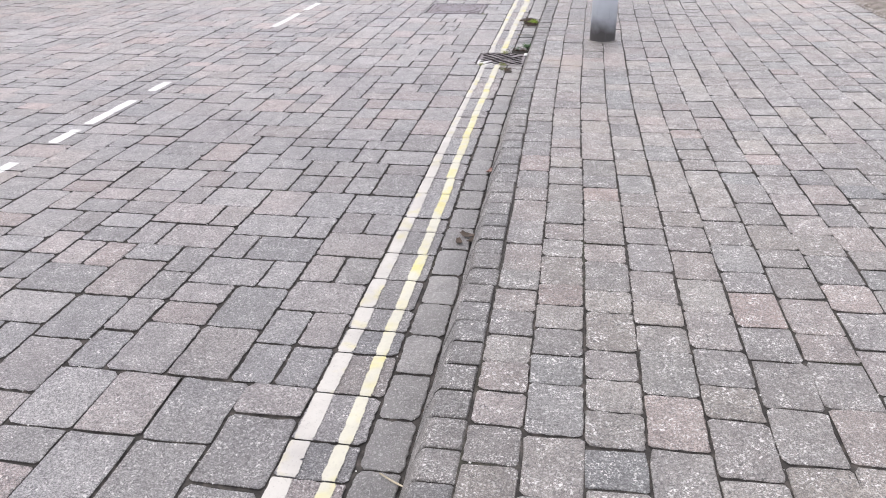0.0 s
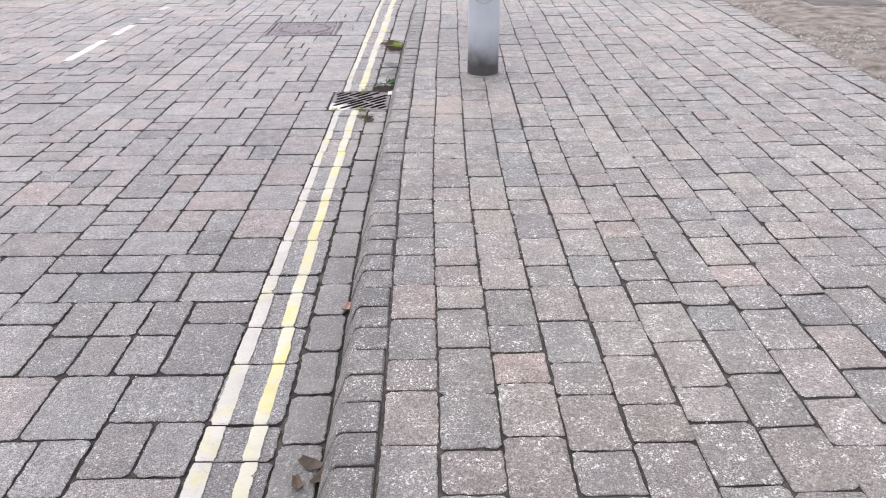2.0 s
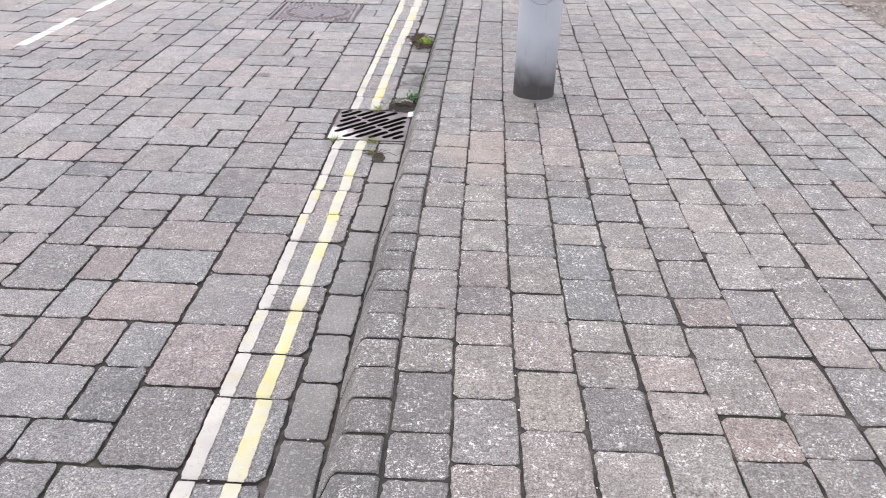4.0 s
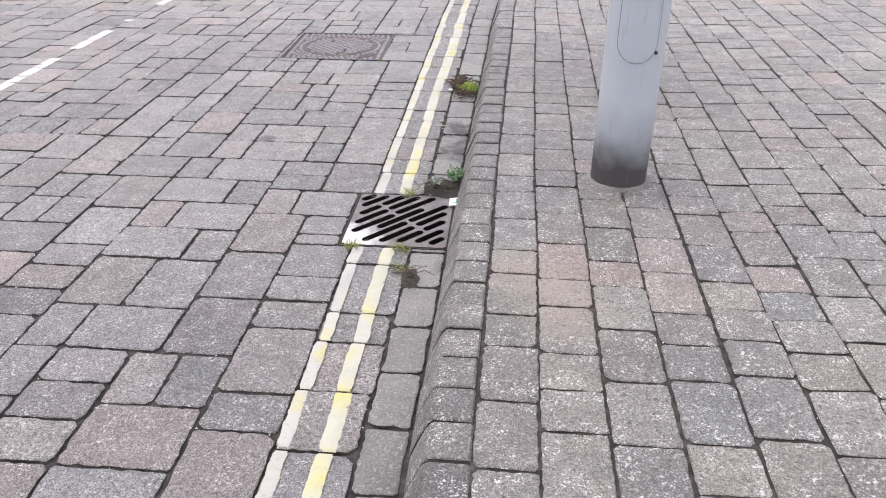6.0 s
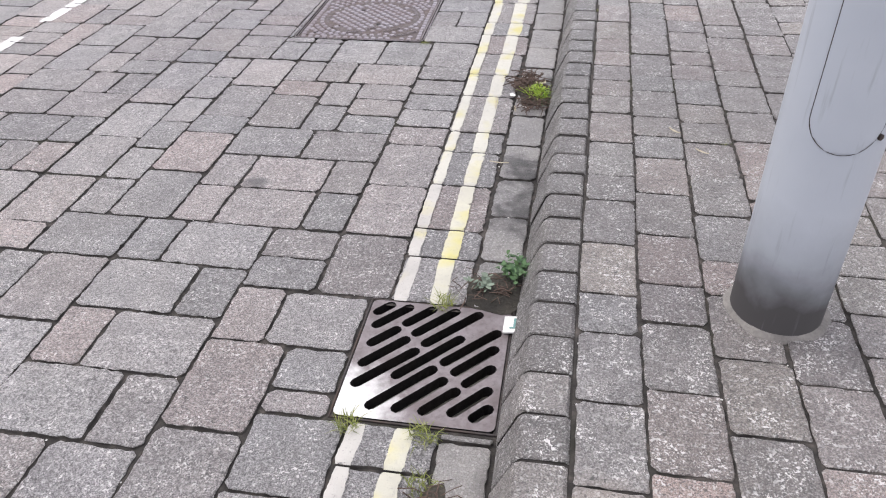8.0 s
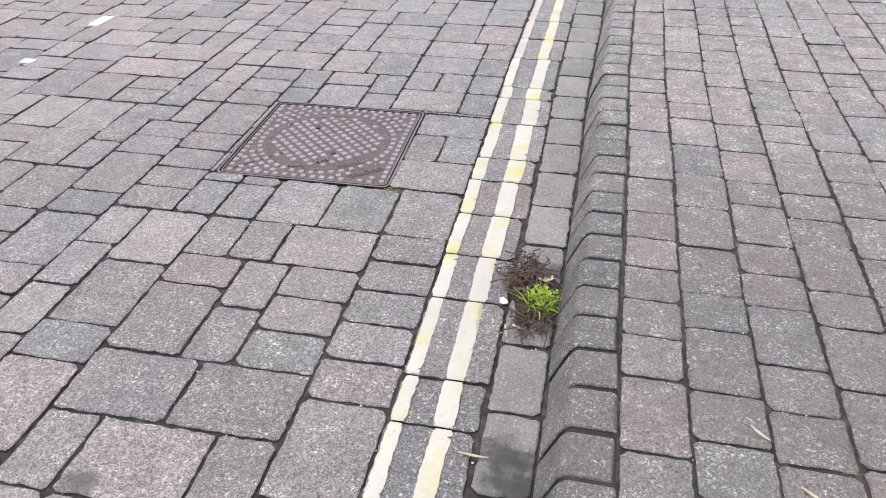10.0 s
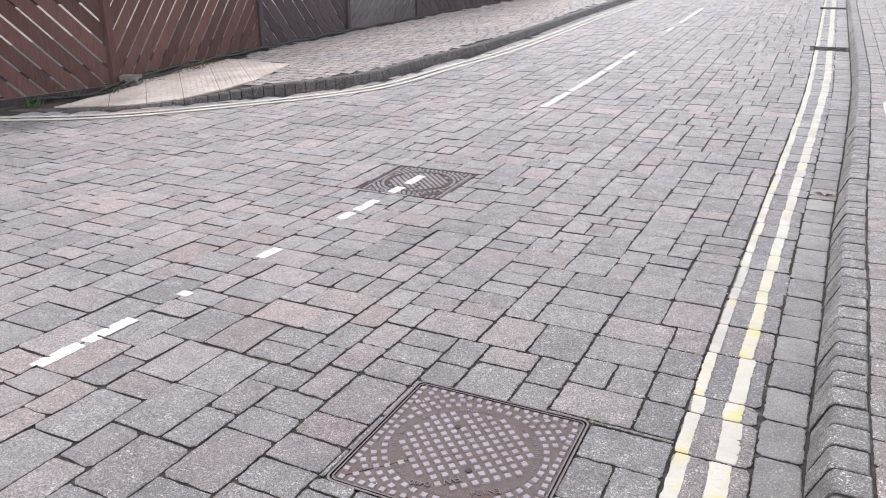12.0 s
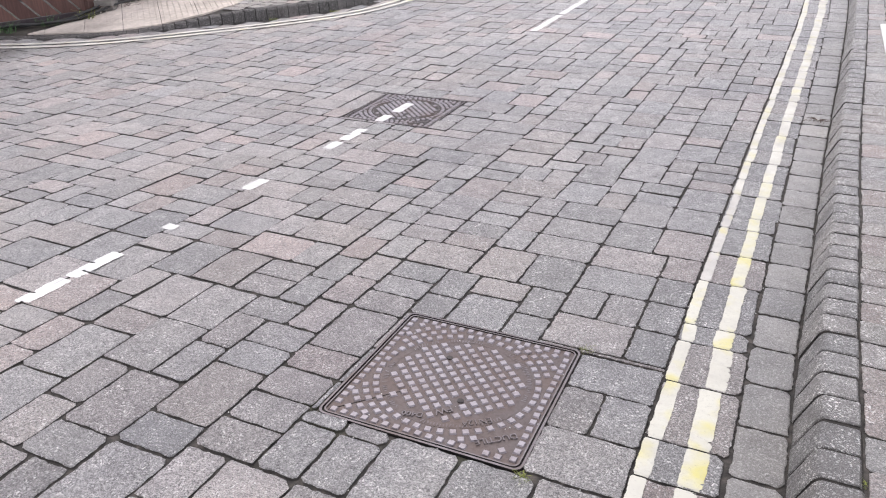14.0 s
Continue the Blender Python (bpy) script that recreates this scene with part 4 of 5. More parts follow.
def fence():
    """Bays of slanting boards that lean in turn to either side."""
    high = 1.95
    f = tagged(empty("fence"), "brown wooden fence of slanting boards on posts", "fence")
    for b, ((x0, y0), (x1, y1)) in enumerate(zip(FENCE, FENCE[1:])):
        mat = (mat_fence_red, mat_fence_red, mat_fence_red, mat_fence_dark, mat_fence_grey, mat_fence_dark, mat_fence_grey)[b]
        d = Vector((x1 - x0, y1 - y0))
        length = d.length
        d.normalize()
        lean_to = -1 if b % 2 else 1
        z0, z1 = rise(y0) + far_height(max(y0, 14.2)) + 0.03, rise(y1) + far_height(max(y1, 14.2)) + 0.03
        slope = 1.15

        def put(s, h, out):
            return (x0 + d.x * s + d.y * out, y0 + d.y * s - d.x * out, z0 + (z1 - z0) * s / length + h)

        pitch = 0.222
        k = -20
        rng = random.Random(40 + b)
        while k < 40:
            a0 = k * pitch
            k += 1
            wide = pitch - 0.024 - rng.uniform(0, 0.014)
            poly = [(a0, 0.0), (a0 + wide, 0.0), (a0 + wide + lean_to * high / slope, high), (a0 + lean_to * high / slope, high)]
            for edge, keep in ((0.05, 1), (length - 0.05, -1)):
                res = []
                for i in range(len(poly)):
                    p, q = poly[i], poly[(i + 1) % len(poly)]
                    ip, iq = (p[0] - edge) * keep >= 0, (q[0] - edge) * keep >= 0
                    if ip:
                        res.append(p)
                    if ip != iq:
                        t = (edge - p[0]) / (q[0] - p[0])
                        res.append((edge, p[1] + t * (q[1] - p[1])))
                poly = res
                if len(poly) < 3:
                    break
            if len(poly) < 3:
                continue
            off = rng.uniform(0, 0.006)
            n = len(poly)
            vs = [put(s, h, 0.013 + off) for s, h in poly] + [put(s, h, off) for s, h in poly]
            fs = [tuple(range(n)), tuple(range(2 * n - 1, n - 1, -1))] + [(i, n + i, n + (i + 1) % n, (i + 1) % n) for i in range(n)]
            link_mesh("board", vs, fs, mat, f)
        bm = bmesh.new()
        for h in (0.18, 0.95, 1.75):
            q = [put(s, hh, o) for s in (0.0, length) for hh, o in ((h, -0.045), (h + 0.09, -0.045), (h + 0.09, -0.004), (h, -0.004))]
            vv = [bm.verts.new(p) for p in q]
            for i in range(4):
                bm.faces.new((vv[i], vv[(i + 1) % 4], vv[4 + (i + 1) % 4], vv[4 + i]))
        part("rails", bm, mat_fence_dark, f, "dark rails behind the boards")
        bm = bmesh.new()
        x, y, z = put(0, 0, 0)
        box(bm, x - 0.05, y - 0.05, z - 0.12, x + 0.05, y + 0.05, z + 2.05, 0.006)
        part("post", bm, mat_fence_red if b < 3 else mat_fence_dark, f)
        bm = bmesh.new()
        q = [put(s, hh, o) for s in (0.05, length - 0.05) for hh, o in ((-0.14, -0.01), (-0.005, -0.01), (-0.005, 0.02), (-0.14, 0.02))]
        vv = [bm.verts.new(p) for p in q]
        for i in range(4):
            bm.faces.new((vv[i], vv[(i + 1) % 4], vv[4 + (i + 1) % 4], vv[4 + i]))
        bm.faces.new(vv[:4]), bm.faces.new(vv[4:])
        part("gravel_board", bm, mat_fence_dark, f, "dark board along the ground")


def hose(points, r, label):
    cu = bpy.data.curves.new("cable", "CURVE")
    cu.dimensions, cu.bevel_depth, cu.bevel_resolution = "3D", r, 2
    line = spline(points, 0.12)
    sp = cu.splines.new("POLY")
    sp.points.add(len(line) - 1)
    rng = random.Random(len(points))
    for i, p in enumerate(line):
        sp.points[i].co = (p.x, p.y, rise(p.y) + far_height(max(p.y, 13.6)) + r + 0.03 + 0.012 * math.sin(i * 0.9), 1)
    cu.materials.append(mat_hose)
    ob = new("cable", cu)
    me = bpy.data.meshes.new_from_object(ob.evaluated_get(bpy.context.evaluated_depsgraph_get()))
    bpy.data.objects.remove(ob)
    ob = new("cable", me)
    tagged(ob, label, "cable", "cables along the fence")


far_kerb()
far_pavement()
soil_strip()
fence()
hose([(-7.5, 13.2), (-6.55, 13.66), (-6.22, 14.3), (-6.16, 15.3), (-6.08, 16.7), (-5.85, 19.3), (-5.5, 21.6)], 0.018, "thick black cable lying along the foot of the fence")
hose([(-7.4, 13.4), (-6.6, 14.0), (-6.3, 14.9), (-6.2, 16.2), (-6.12, 17.5), (-5.92, 19.4)], 0.014, "thin black cable lying on the soil")
hose([(-7.3, 13.3), (-6.45, 13.75), (-6.05, 14.6), (-6.1, 15.5), (-6.2, 16.0)], 0.012, "loose black cable over the pavement's edge")


def pale_stone():
    bm = bmesh.new()
    box(bm, -0.11, -0.08, 0.0, 0.11, 0.08, 0.11, 0.012)
    rng = random.Random(2)
    for v in bm.verts:
        v.co += Vector((rng.uniform(-0.012, 0.012), rng.uniform(-0.012, 0.012), rng.uniform(-0.01, 0.01)))
    ob = part("stone_block", bm, mat_mortar)
    ob.matrix_basis = pose(-6.17, 14.52, rise(14.52) + far_height(14.52) + 0.0, 0, 0, 20)
    tagged(ob, "pale broken concrete block beside the fence post", "stone")


pale_stone()


# ---- gravel edge and covers on the near side ----
def waste_ground():
    vs, fs = [], []
    rng = random.Random(12)
    nu, nv = 60, 150
    for j in range(nv + 1):
        for i in range(nu + 1):
            u, v = EDGE + 0.19 + 9.0 * (i / nu) ** 1.7, 0.0 + 30.0 * j / nv
            x, y = plan(u, v)
            rag = 0.05 * noise.noise(Vector((0, v * 2.1, 1))) if i == 0 else 0
            hump = 0.045 * smooth(0, 5, i) * (0.55 + noise.noise(Vector((x * 0.9, y * 0.9, 0)))) + 0.008 * rng.random()
            vs.append((x + rag, y, walk_z(u, v) - 0.006 + hump))
    for j in range(nv):
        for i in range(nu):
            k = j * (nu + 1) + i
            fs.append((k, k + 1, k + nu + 2, k + nu + 1))
    tagged(link_mesh("gravel_ground", vs, fs, mat_gravel_bed, None, "", [True] * len(fs)), "sandy gravel ground with dry grass beside the pavement", "gravel", "", "structure")
    heap = Heap()
    for _ in range(9000):
        u, v = EDGE + 0.17 + abs(rng.gauss(0, 1.1)), rng.uniform(3.5, 15)
        x, y = plan(u, v)
        r = rng.uniform(0.006, 0.017)
        z = walk_z(u, v) + 0.012 + 0.02 * smooth(0.1, 0.8, u - EDGE)
        pts = [(x + r * math.cos(t) * rng.uniform(0.7, 1.2), y + r * math.sin(t) * rng.uniform(0.7, 1.2), z + rng.uniform(-0.004, 0.004)) for t in (0.2, 1.4, 2.7, 3.9, 5.2)]
        heap.add(pts + [(x, y, z + r * 0.7)], [(k, (k + 1) % 5, 5) for k in range(5)], [False] * 5)
    heap.out("gravel", mat_gravel_stone, None, "loose pale gravel at the pavement's edge", "gravel")


def blade(heap, x, y, z, h, turn, bend, wide):
    dx, dy = math.cos(turn), math.sin(turn)
    pts = []
    for k in range(4):
        t = k / 3
        w = wide * (1 - t * 0.85)
        ox, oz = bend * t * t * h, h * t * (1 - 0.35 * bend * t)
        pts += [(x + dx * ox - dy * w, y + dy * ox + dx * w, z + oz), (x + dx * ox + dy * w, y + dy * ox - dx * w, z + oz)]
    heap.add(pts, [(0, 1, 3, 2), (2, 3, 5, 4), (4, 5, 7, 6)], [True] * 3)


mat_gravel_stone = paving_material("gravel_stones", [(0.30, 0.26, 0.23), (0.42, 0.37, 0.33), (0.35, 0.33, 0.31), (0.48, 0.43, 0.38)], 0.2, 0.3)
waste_ground()


def dry_grass():
    rng = random.Random(77)
    heap = Heap()
    for _ in range(150):
        u, v = EDGE + 0.24 + abs(rng.gauss(0, 0.9)), rng.uniform(5, 14)
        for _ in range(9):
            a, b = u + rng.gauss(0, 0.05), v + rng.gauss(0, 0.05)
            x, y = plan(a, b)
            blade(heap, x, y, walk_z(a, b) + 0.005, rng.uniform(0.02, 0.055), rng.uniform(0, 6.28), rng.uniform(0.6, 1.6), 0.0018)
    heap.out("dry_grass", mat_grass_dry, None, "short dry grass on the gravel", "grass")


dry_grass()


def drain_cover():
    u, v = across(5.12, 9.0)
    c = tagged(empty("drain_cover", pose(5.14, 9.0, walk_z(u, v) + 0.05, 0, -1.5, -8)), "dark weathered drain cover sunk in the gravel", "drain cover")
    bm = bmesh.new()
    box(bm, -0.31, -0.33, -0.09, 0.31, 0.33, 0.0, 0.008)
    part("lid", bm, mat_cover, c)
    bm = bmesh.new()
    ring_prism(bm, rounded_square(0.36, 0.01), rounded_square(0.322, 0.006), -0.1, -0.008)
    part("surround", bm, mat_mortar, c, "worn mortar surround")


mat_cover = plain("weathered_cover", (0.075, 0.068, 0.062), (0.13, 0.12, 0.11), 9, 0.85, 0, 0.5, 0.004)
drain_cover()


def pale_cover():
    """A pale inspection cover with a white frame in the pavement."""
    u, v = across(1.905, 15.1)
    x, y = plan(u + 0.42, v)
    c = tagged(empty("inspection_cover", pose(x, y, walk_z(u + 0.42, v) + 0.004, math.degrees(math.atan(0.062)), -1.5, -3)), "pale concrete inspection cover with a white frame in the pavement", "inspection cover")
    bm = bmesh.new()
    box(bm, -0.36, -0.57, -0.03, 0.40, 0.57, 0.003, 0.004)
    part("lid", bm, mat_pale_slab, c)
    bm = bmesh.new()
    for a in ((-0.43, -0.61, -0.365, 0.61), (0.405, -0.61, 0.47, 0.61), (-0.365, -0.61, 0.405, -0.575), (-0.365, 0.575, 0.405, 0.61)):
        box(bm, a[0], a[1], -0.03, a[2], a[3], 0.006, 0.003)
    part("frame", bm, mat_white_frame, c, "white painted frame")


pale_cover()


# ---- weeds, litter and wet patches ----
def tuft(name, x, y, z, n, spread, tall, material, label, category, wide=0.0025, seed=1):
    rng = random.Random(seed)
    heap = Heap()
    for _ in range(n):
        a, r = rng.uniform(0, 6.28), spread * math.sqrt(rng.random())
        blade(heap, x + r * math.cos(a), y + r * math.sin(a), z - 0.006, tall * rng.uniform(0.5, 1.1), rng.uniform(0, 6.28), rng.uniform(0.3, 1.3), wide)
    ob = link_mesh(name, heap.v, heap.f, material, None, "", heap.s)
    return tagged(ob, label, category)


def leafy_weed(x, y, z, n, spread, tall, size, material, label, seed):
    """Stems that fan out, with small leaves up their length."""
    rng = random.Random(seed)
    w = tagged(empty("weed", pose(x, y, z)), label, "weed")
    stems, leaves = Heap(), Heap()
    for _ in range(n):
        a = rng.uniform(0, 6.28)
        far, up = spread * rng.uniform(0.2, 1.0), tall * rng.uniform(0.5, 1.0)
        tip = Vector((far * math.cos(a), far * math.sin(a), up))
        blade(stems, 0, 0, -0.01, up, a, far / up, 0.0014)
        for k in range(7):
            t = rng.uniform(0.3, 1.05)
            p = Vector((tip.x * t, tip.y * t, tip.z * t * (1.25 - 0.25 * t)))
            b, lift = rng.uniform(0, 6.28), rng.uniform(0.0, 0.8)
            d = Vector((math.cos(b), math.sin(b), lift)).normalized()
            s = Vector((-math.sin(b), math.cos(b), rng.uniform(-0.3, 0.3)))
            q = size * rng.uniform(0.6, 1.2)
            pts = [p, p + d * q * 0.45 + s * q * 0.28, p + d * q * 0.8 + s * q * 0.2, p + d * q, p + d * q * 0.8 - s * q * 0.2, p + d * q * 0.45 - s * q * 0.28]
            leaves.add([tuple(v) for v in pts], [(0, 1, 2, 3), (0, 3, 4, 5)], [False, False])
    link_mesh("stems", stems.v, stems.f, material, w, "", stems.s)
    link_mesh("leaves", leaves.v, leaves.f, material, w, "", leaves.s)
    return w


def twig_pile(x, y, z, n, rx, ry, label, seed):
    rng = random.Random(seed)
    heap = Heap()
    for _ in range(n):
        a = rng.uniform(0, 6.28)
        r = math.sqrt(rng.random())
        px, py = x + rx * r * math.cos(a), y + ry * r * math.sin(a)
        ln, t = rng.uniform(0.025, 0.075), rng.uniform(0, 6.28)
        z0, z1 = z + rng.uniform(0, 0.012), z + rng.uniform(0.0, 0.016)
        w = rng.uniform(0.0011, 0.0027)
        bend = rng.uniform(-0.02, 0.02)
        c = [Vector((px, py, z0)), Vector((px + ln / 2 * math.cos(t) - bend * math.sin(t), py + ln / 2 * math.sin(t) + bend * math.cos(t), max(z0, z1) + 0.006)), Vector((px + ln * math.cos(t), py + ln * math.sin(t), z1))]
        pts = []
        for q in c:
            for k in (0.5, 2.6, 4.7):
                pts.append((q.x - math.sin(t) * w * math.cos(k), q.y + math.cos(t) * w * math.cos(k), q.z + w * math.sin(k)))
        fs = []
        for k in (0, 3):
            for i in range(3):
                fs.append((k + i, k + (i + 1) % 3, k + 3 + (i + 1) % 3, k + 3 + i))
        heap.add(pts, fs, [True] * 6)
    return tagged(link_mesh("twig_tangle", heap.v, heap.f, mat_twig, None, "", heap.s), label, "twigs", "", "stuff")


def silt(x, y, z, rx, ry, label, seed, material=None, name="silt_patch", lift=0.012, category="dirt"):
    """A low ragged heap of dirt."""
    n = 28
    vs = [(x, y, z + lift)]
    for ring, h in ((0.55, lift * 0.8), (1.0, -0.004)):
        for i in range(n):
            a = 2 * math.pi * i / n
            k = ring * (1 + 0.35 * noise.noise(Vector((math.cos(a) * 1.6, math.sin(a) * 1.6, seed))))
            vs.append((x + rx * k * math.cos(a), y + ry * k * math.sin(a), z + h))
    fs = [(0, 1 + i, 1 + (i + 1) % n) for i in range(n)] + [(1 + i, 1 + n + i, 1 + n + (i + 1) % n, 1 + (i + 1) % n) for i in range(n)]
    return tagged(link_mesh(name, vs, fs, material or mat_soil, None, "", [True] * len(fs)), label, category)


# beyond the grate
silt(0.924, 7.27, 0.002, 0.10, 0.085, "damp dirt washed against the kerb", 3.0, None, "silt_patch", 0.006)
leafy_weed(0.985, 7.33, 0.004, 28, 0.065, 0.045, 0.02, mat_weed, "low dark green weed in the gutter beside the grate", 21)
leafy_weed(0.894, 7.27, 0.006, 8, 0.05, 0.035, 0.022, mat_weed_grey, "small grey-green weed in the gutter dirt", 22)
twig_pile(0.899, 7.26, 0.006, 26, 0.08, 0.06, "few dead stalks lying in the gutter dirt", 5)
tuft("grass_tuft", 0.613, 6.748, 0.002, 60, 0.028, 0.035, mat_moss, "short yellow-green grass at the grate's edge", "grass tuft", 0.0018, 3)
tuft("grass_tuft", 0.793, 6.728, 0.002, 70, 0.032, 0.04, mat_moss, "short yellow-green grass at the grate's edge", "grass tuft", 0.0018, 4)
tuft("grass_tuft", 0.79, 7.198, 0.002, 60, 0.028, 0.035, mat_moss, "short yellow-green grass at the grate's edge", "grass tuft", 0.0018, 5)
tuft("grass_tuft", 0.807, 6.60, 0.002, 50, 0.03, 0.03, mat_moss, "dull moss and grass in a gutter joint", "grass tuft", 0.0018, 6)
silt(0.845, 6.54, 0.002, 0.035, 0.075, "dark dirt in a broken gutter joint", 4.4, None, "silt_patch", 0.005)
twig_pile(0.84, 6.55, 0.005, 16, 0.02, 0.045, "dead brown stalks lying in the gutter joint", 12)
twig_pile(1.33, 13.06, rise(13.06) + 0.004, 22, 0.06, 0.03, "few dead twigs against the kerb's foot", 13)
# moss in the pavement's joints
for mx, my, mn in ((1.52, 7.66, 40), (1.66, 7.95, 30), (1.30, 9.30, 26), (1.24, 6.72, 30)):
    mu_, mv_ = across(mx, my)
    tuft("moss_clump", mx, my, walk_z(mu_, mv_) - 0.004, mn, 0.016, 0.014, mat_moss, "small dull moss clump in a pavement joint", "moss", 0.0022, mn)
for rx_, ry_, n_ in ((0.948, 2.80, 30), (0.950, 2.72, 40), (0.945, 2.66, 24), (1.035, 4.45, 26), (1.245, 6.86, 24), (1.80, 7.28, 22)):
    ru_, rv_ = across(rx_, ry_)
    tuft("moss_clump", rx_, ry_, walk_z(ru_, rv_) - 0.004, n_, 0.013, 0.009, mat_rust_moss, "rust-brown dead moss in a pavement joint", "moss", 0.003, n_ + int(rx_ * 50))
# bright weed farther on
silt(1.01, 8.58, 0.002, 0.07, 0.16, "dark dirt under the weed in the gutter", 9.0)
leafy_weed(1.035, 8.56, 0.004, 14, 0.05, 0.045, 0.013, mat_weed_bright, "bright yellow-green weed growing in the gutter", 31)
tuft("grass_tuft", 1.03, 8.555, 0.006, 110, 0.045, 0.055, mat_weed_bright, "bright yellow-green grass growing in the gutter dirt", "grass tuft", 0.0034, 33)
tuft("grass_tuft", 1.05, 8.51, 0.006, 60, 0.05, 0.03, mat_weed, "dark green growth under the bright grass", "grass tuft", 0.003, 34)
twig_pile(0.985, 8.67, 0.008, 190, 0.055, 0.11, "tangle of dead brown twigs beside the bright weed", 8)
twig_pile(1.01, 8.47, 0.006, 80, 0.06, 0.06, "few dead twigs beside the weed", 9)
# more green farther along
tuft("grass_tuft", 0.5, 9.83, 0.0, 40, 0.022, 0.022, mat_moss, "moss at the manhole cover's corner", "moss", 0.0018, 10)
tuft("grass_tuft", 0.47, 9.135, 0.0, 40, 0.022, 0.02, mat_moss, "moss at the manhole cover's corner", "moss", 0.0018, 11)


def scrap(name, x, y, z, w, l, turn, material, label, category, curl=0.01):
    """A thin curled scrap with thickness."""
    vs, fs = [], []
    for side in (0.0, 0.0015):
        for j in range(5):
            for i in (0, 1, 2):
                px, py = (i - 1) * w / 2 * (1 - 0.5 * abs(j - 2) / 2), (j - 2) * l / 4
                vs.append((px, py, side + curl * (((j - 2) / 2) ** 2 + 0.4 * ((i - 1) ** 2))))
    for s in (0, 15):
        for j in range(4):
            for i in range(2):
                k = s + j * 3 + i
                f = (k, k + 1, k + 4, k + 3)
                fs.append(f if s else f[::-1])
    rim = [0, 1, 2, 5, 8, 11, 14, 13, 12, 9, 6, 3]
    for a, b in zip(rim, rim[1:] + rim[:1]):
        fs.append((a, b, b + 15, a + 15))
    ob = link_mesh(name, vs, fs, material)
    ob.matrix_basis = pose(x, y, z, 0, 0, turn)
    return tagged(ob, label, category)




def plastic_tag(x, y):
    t = tagged(empty("plastic_tag", pose(x, y, 0.004, 4, -8, -4)), "white plastic tag with a green mark at the grate's corner", "litter")
    bm = bmesh.new()
    box(bm, -0.021, -0.03, 0.0, 0.021, 0.03, 0.006, 0.0015)
    part("body", bm, mat_litter, t)
    bm = bmesh.new()
    box(bm, 0.006, -0.017, 0.0062, 0.012, 0.020, 0.0072)
    box(bm, -0.004, -0.017, 0.0062, 0.006, -0.011, 0.0072)
    part("mark", bm, mat_teal, t, "dull green mark")


mat_teal = plain("dull_green_print", (0.10, 0.22, 0.21), (0.16, 0.30, 0.28), 40, 0.6)
plastic_tag(0.982, 7.12)
scrap("wrapper_scrap", 0.828, 4.285, 0.006, 0.028, 0.055, -25, mat_red_scrap, "crumpled dull red wrapper scrap in the gutter", "litter", 0.012)
scrap("dead_leaf", 0.778, 3.50, 0.004, 0.045, 0.07, 60, mat_dead_leaf, "curled dark dead leaf in the gutter", "leaf")
scrap("dead_leaf", 0.802, 3.45, 0.004, 0.03, 0.06, 150, mat_dead_leaf, "curled dark dead leaf in the gutter", "leaf")
scrap("dead_leaf", 0.748, 3.43, 0.004, 0.03, 0.05, 15, mat_dead_leaf, "curled dark dead leaf in the gutter", "leaf")
scrap("dead_leaf", 0.759, 2.25, 0.004, 0.015, 0.05, 20, mat_dead_leaf, "curled dark dead leaf in the gutter", "leaf")
scrap("dead_leaf", 0.796, 2.42, 0.004, 0.02, 0.03, 80, mat_dead_leaf, "small dark dead leaf in the gutter", "leaf")
scrap("straw", 0.71, 1.98, 0.004, 0.006, 0.10, 60, mat_straw, "pale dry stalk in the gutter", "twig", 0.004)
scrap("dead_leaf", 1.04, 8.66, 0.016, 0.035, 0.045, 100, mat_straw, "pale dry leaf among the twigs", "leaf", 0.005)
scrap("straw", 0.94, 8.42, 0.006, 0.007, 0.05, 8, mat_straw, "pale dry stalk beside the weed", "twig", 0.003)
scrap("straw", 0.86, 8.48, 0.004, 0.004, 0.12, 0, mat_straw, "pale dry stalk on the yellow line", "twig", 0.003)
scrap("straw", 0.9, 7.985, 0.004, 0.006, 0.07, 84, mat_straw, "pale dry stalk in a joint", "twig", 0.003)
scrap("paper_scrap", 0.925, 8.545, 0.008, 0.025, 0.03, 30, mat_litter, "white paper scrap beside the weed", "litter", 0.004)
scrap("paper_scrap", 0.975, 8.44, 0.006, 0.012, 0.04, 75, mat_litter, "white paper scrap beside the weed", "litter", 0.004)
scrap("straw", 1.569, 7.871, walk_z(0.88, 7.9) + 0.002, 0.007, 0.05, 50, mat_straw, "pale dry stalk on the pavement", "twig", 0.003)
scrap("straw", 1.5, 8.02, walk_z(0.76, 8.05) + 0.002, 0.008, 0.05, 40, mat_straw, "pale dry stalk on the pavement", "twig", 0.003)


def grit():
    """Small pale stones caught in the joints."""
    rng = random.Random(404)
    heap = Heap()
    for _ in range(4200):
        u, v = rng.uniform(-1.8, 2.2), rng.uniform(1.5, 11.5)
        if FOOT - 0.01 < u < BACK or any(h[0] < u < h[2] and h[1] < v < h[3] for h in (GULLY, GULLY_B, GULLY_C)):
            continue
        x, y = plan(u, v)
        z = (walk_z(u, v) if u > BACK else road_z(u, v)) - rng.uniform(0.0015, 0.006)
        r = rng.uniform(0.0013, 0.0037)
        pts = [(x + r * math.cos(t) * rng.uniform(0.7, 1.2), y + r * math.sin(t) * rng.uniform(0.7, 1.2), z) for t in (0.2, 1.4, 2.7, 3.9, 5.2)]
        heap.add(pts + [(x, y, z + r)], [(k, (k + 1) % 5, 5) for k in range(5)], [False] * 5)
    heap.out("grit", mat_litter, None, "small pale stones scattered over the blocks", "grit")


grit()


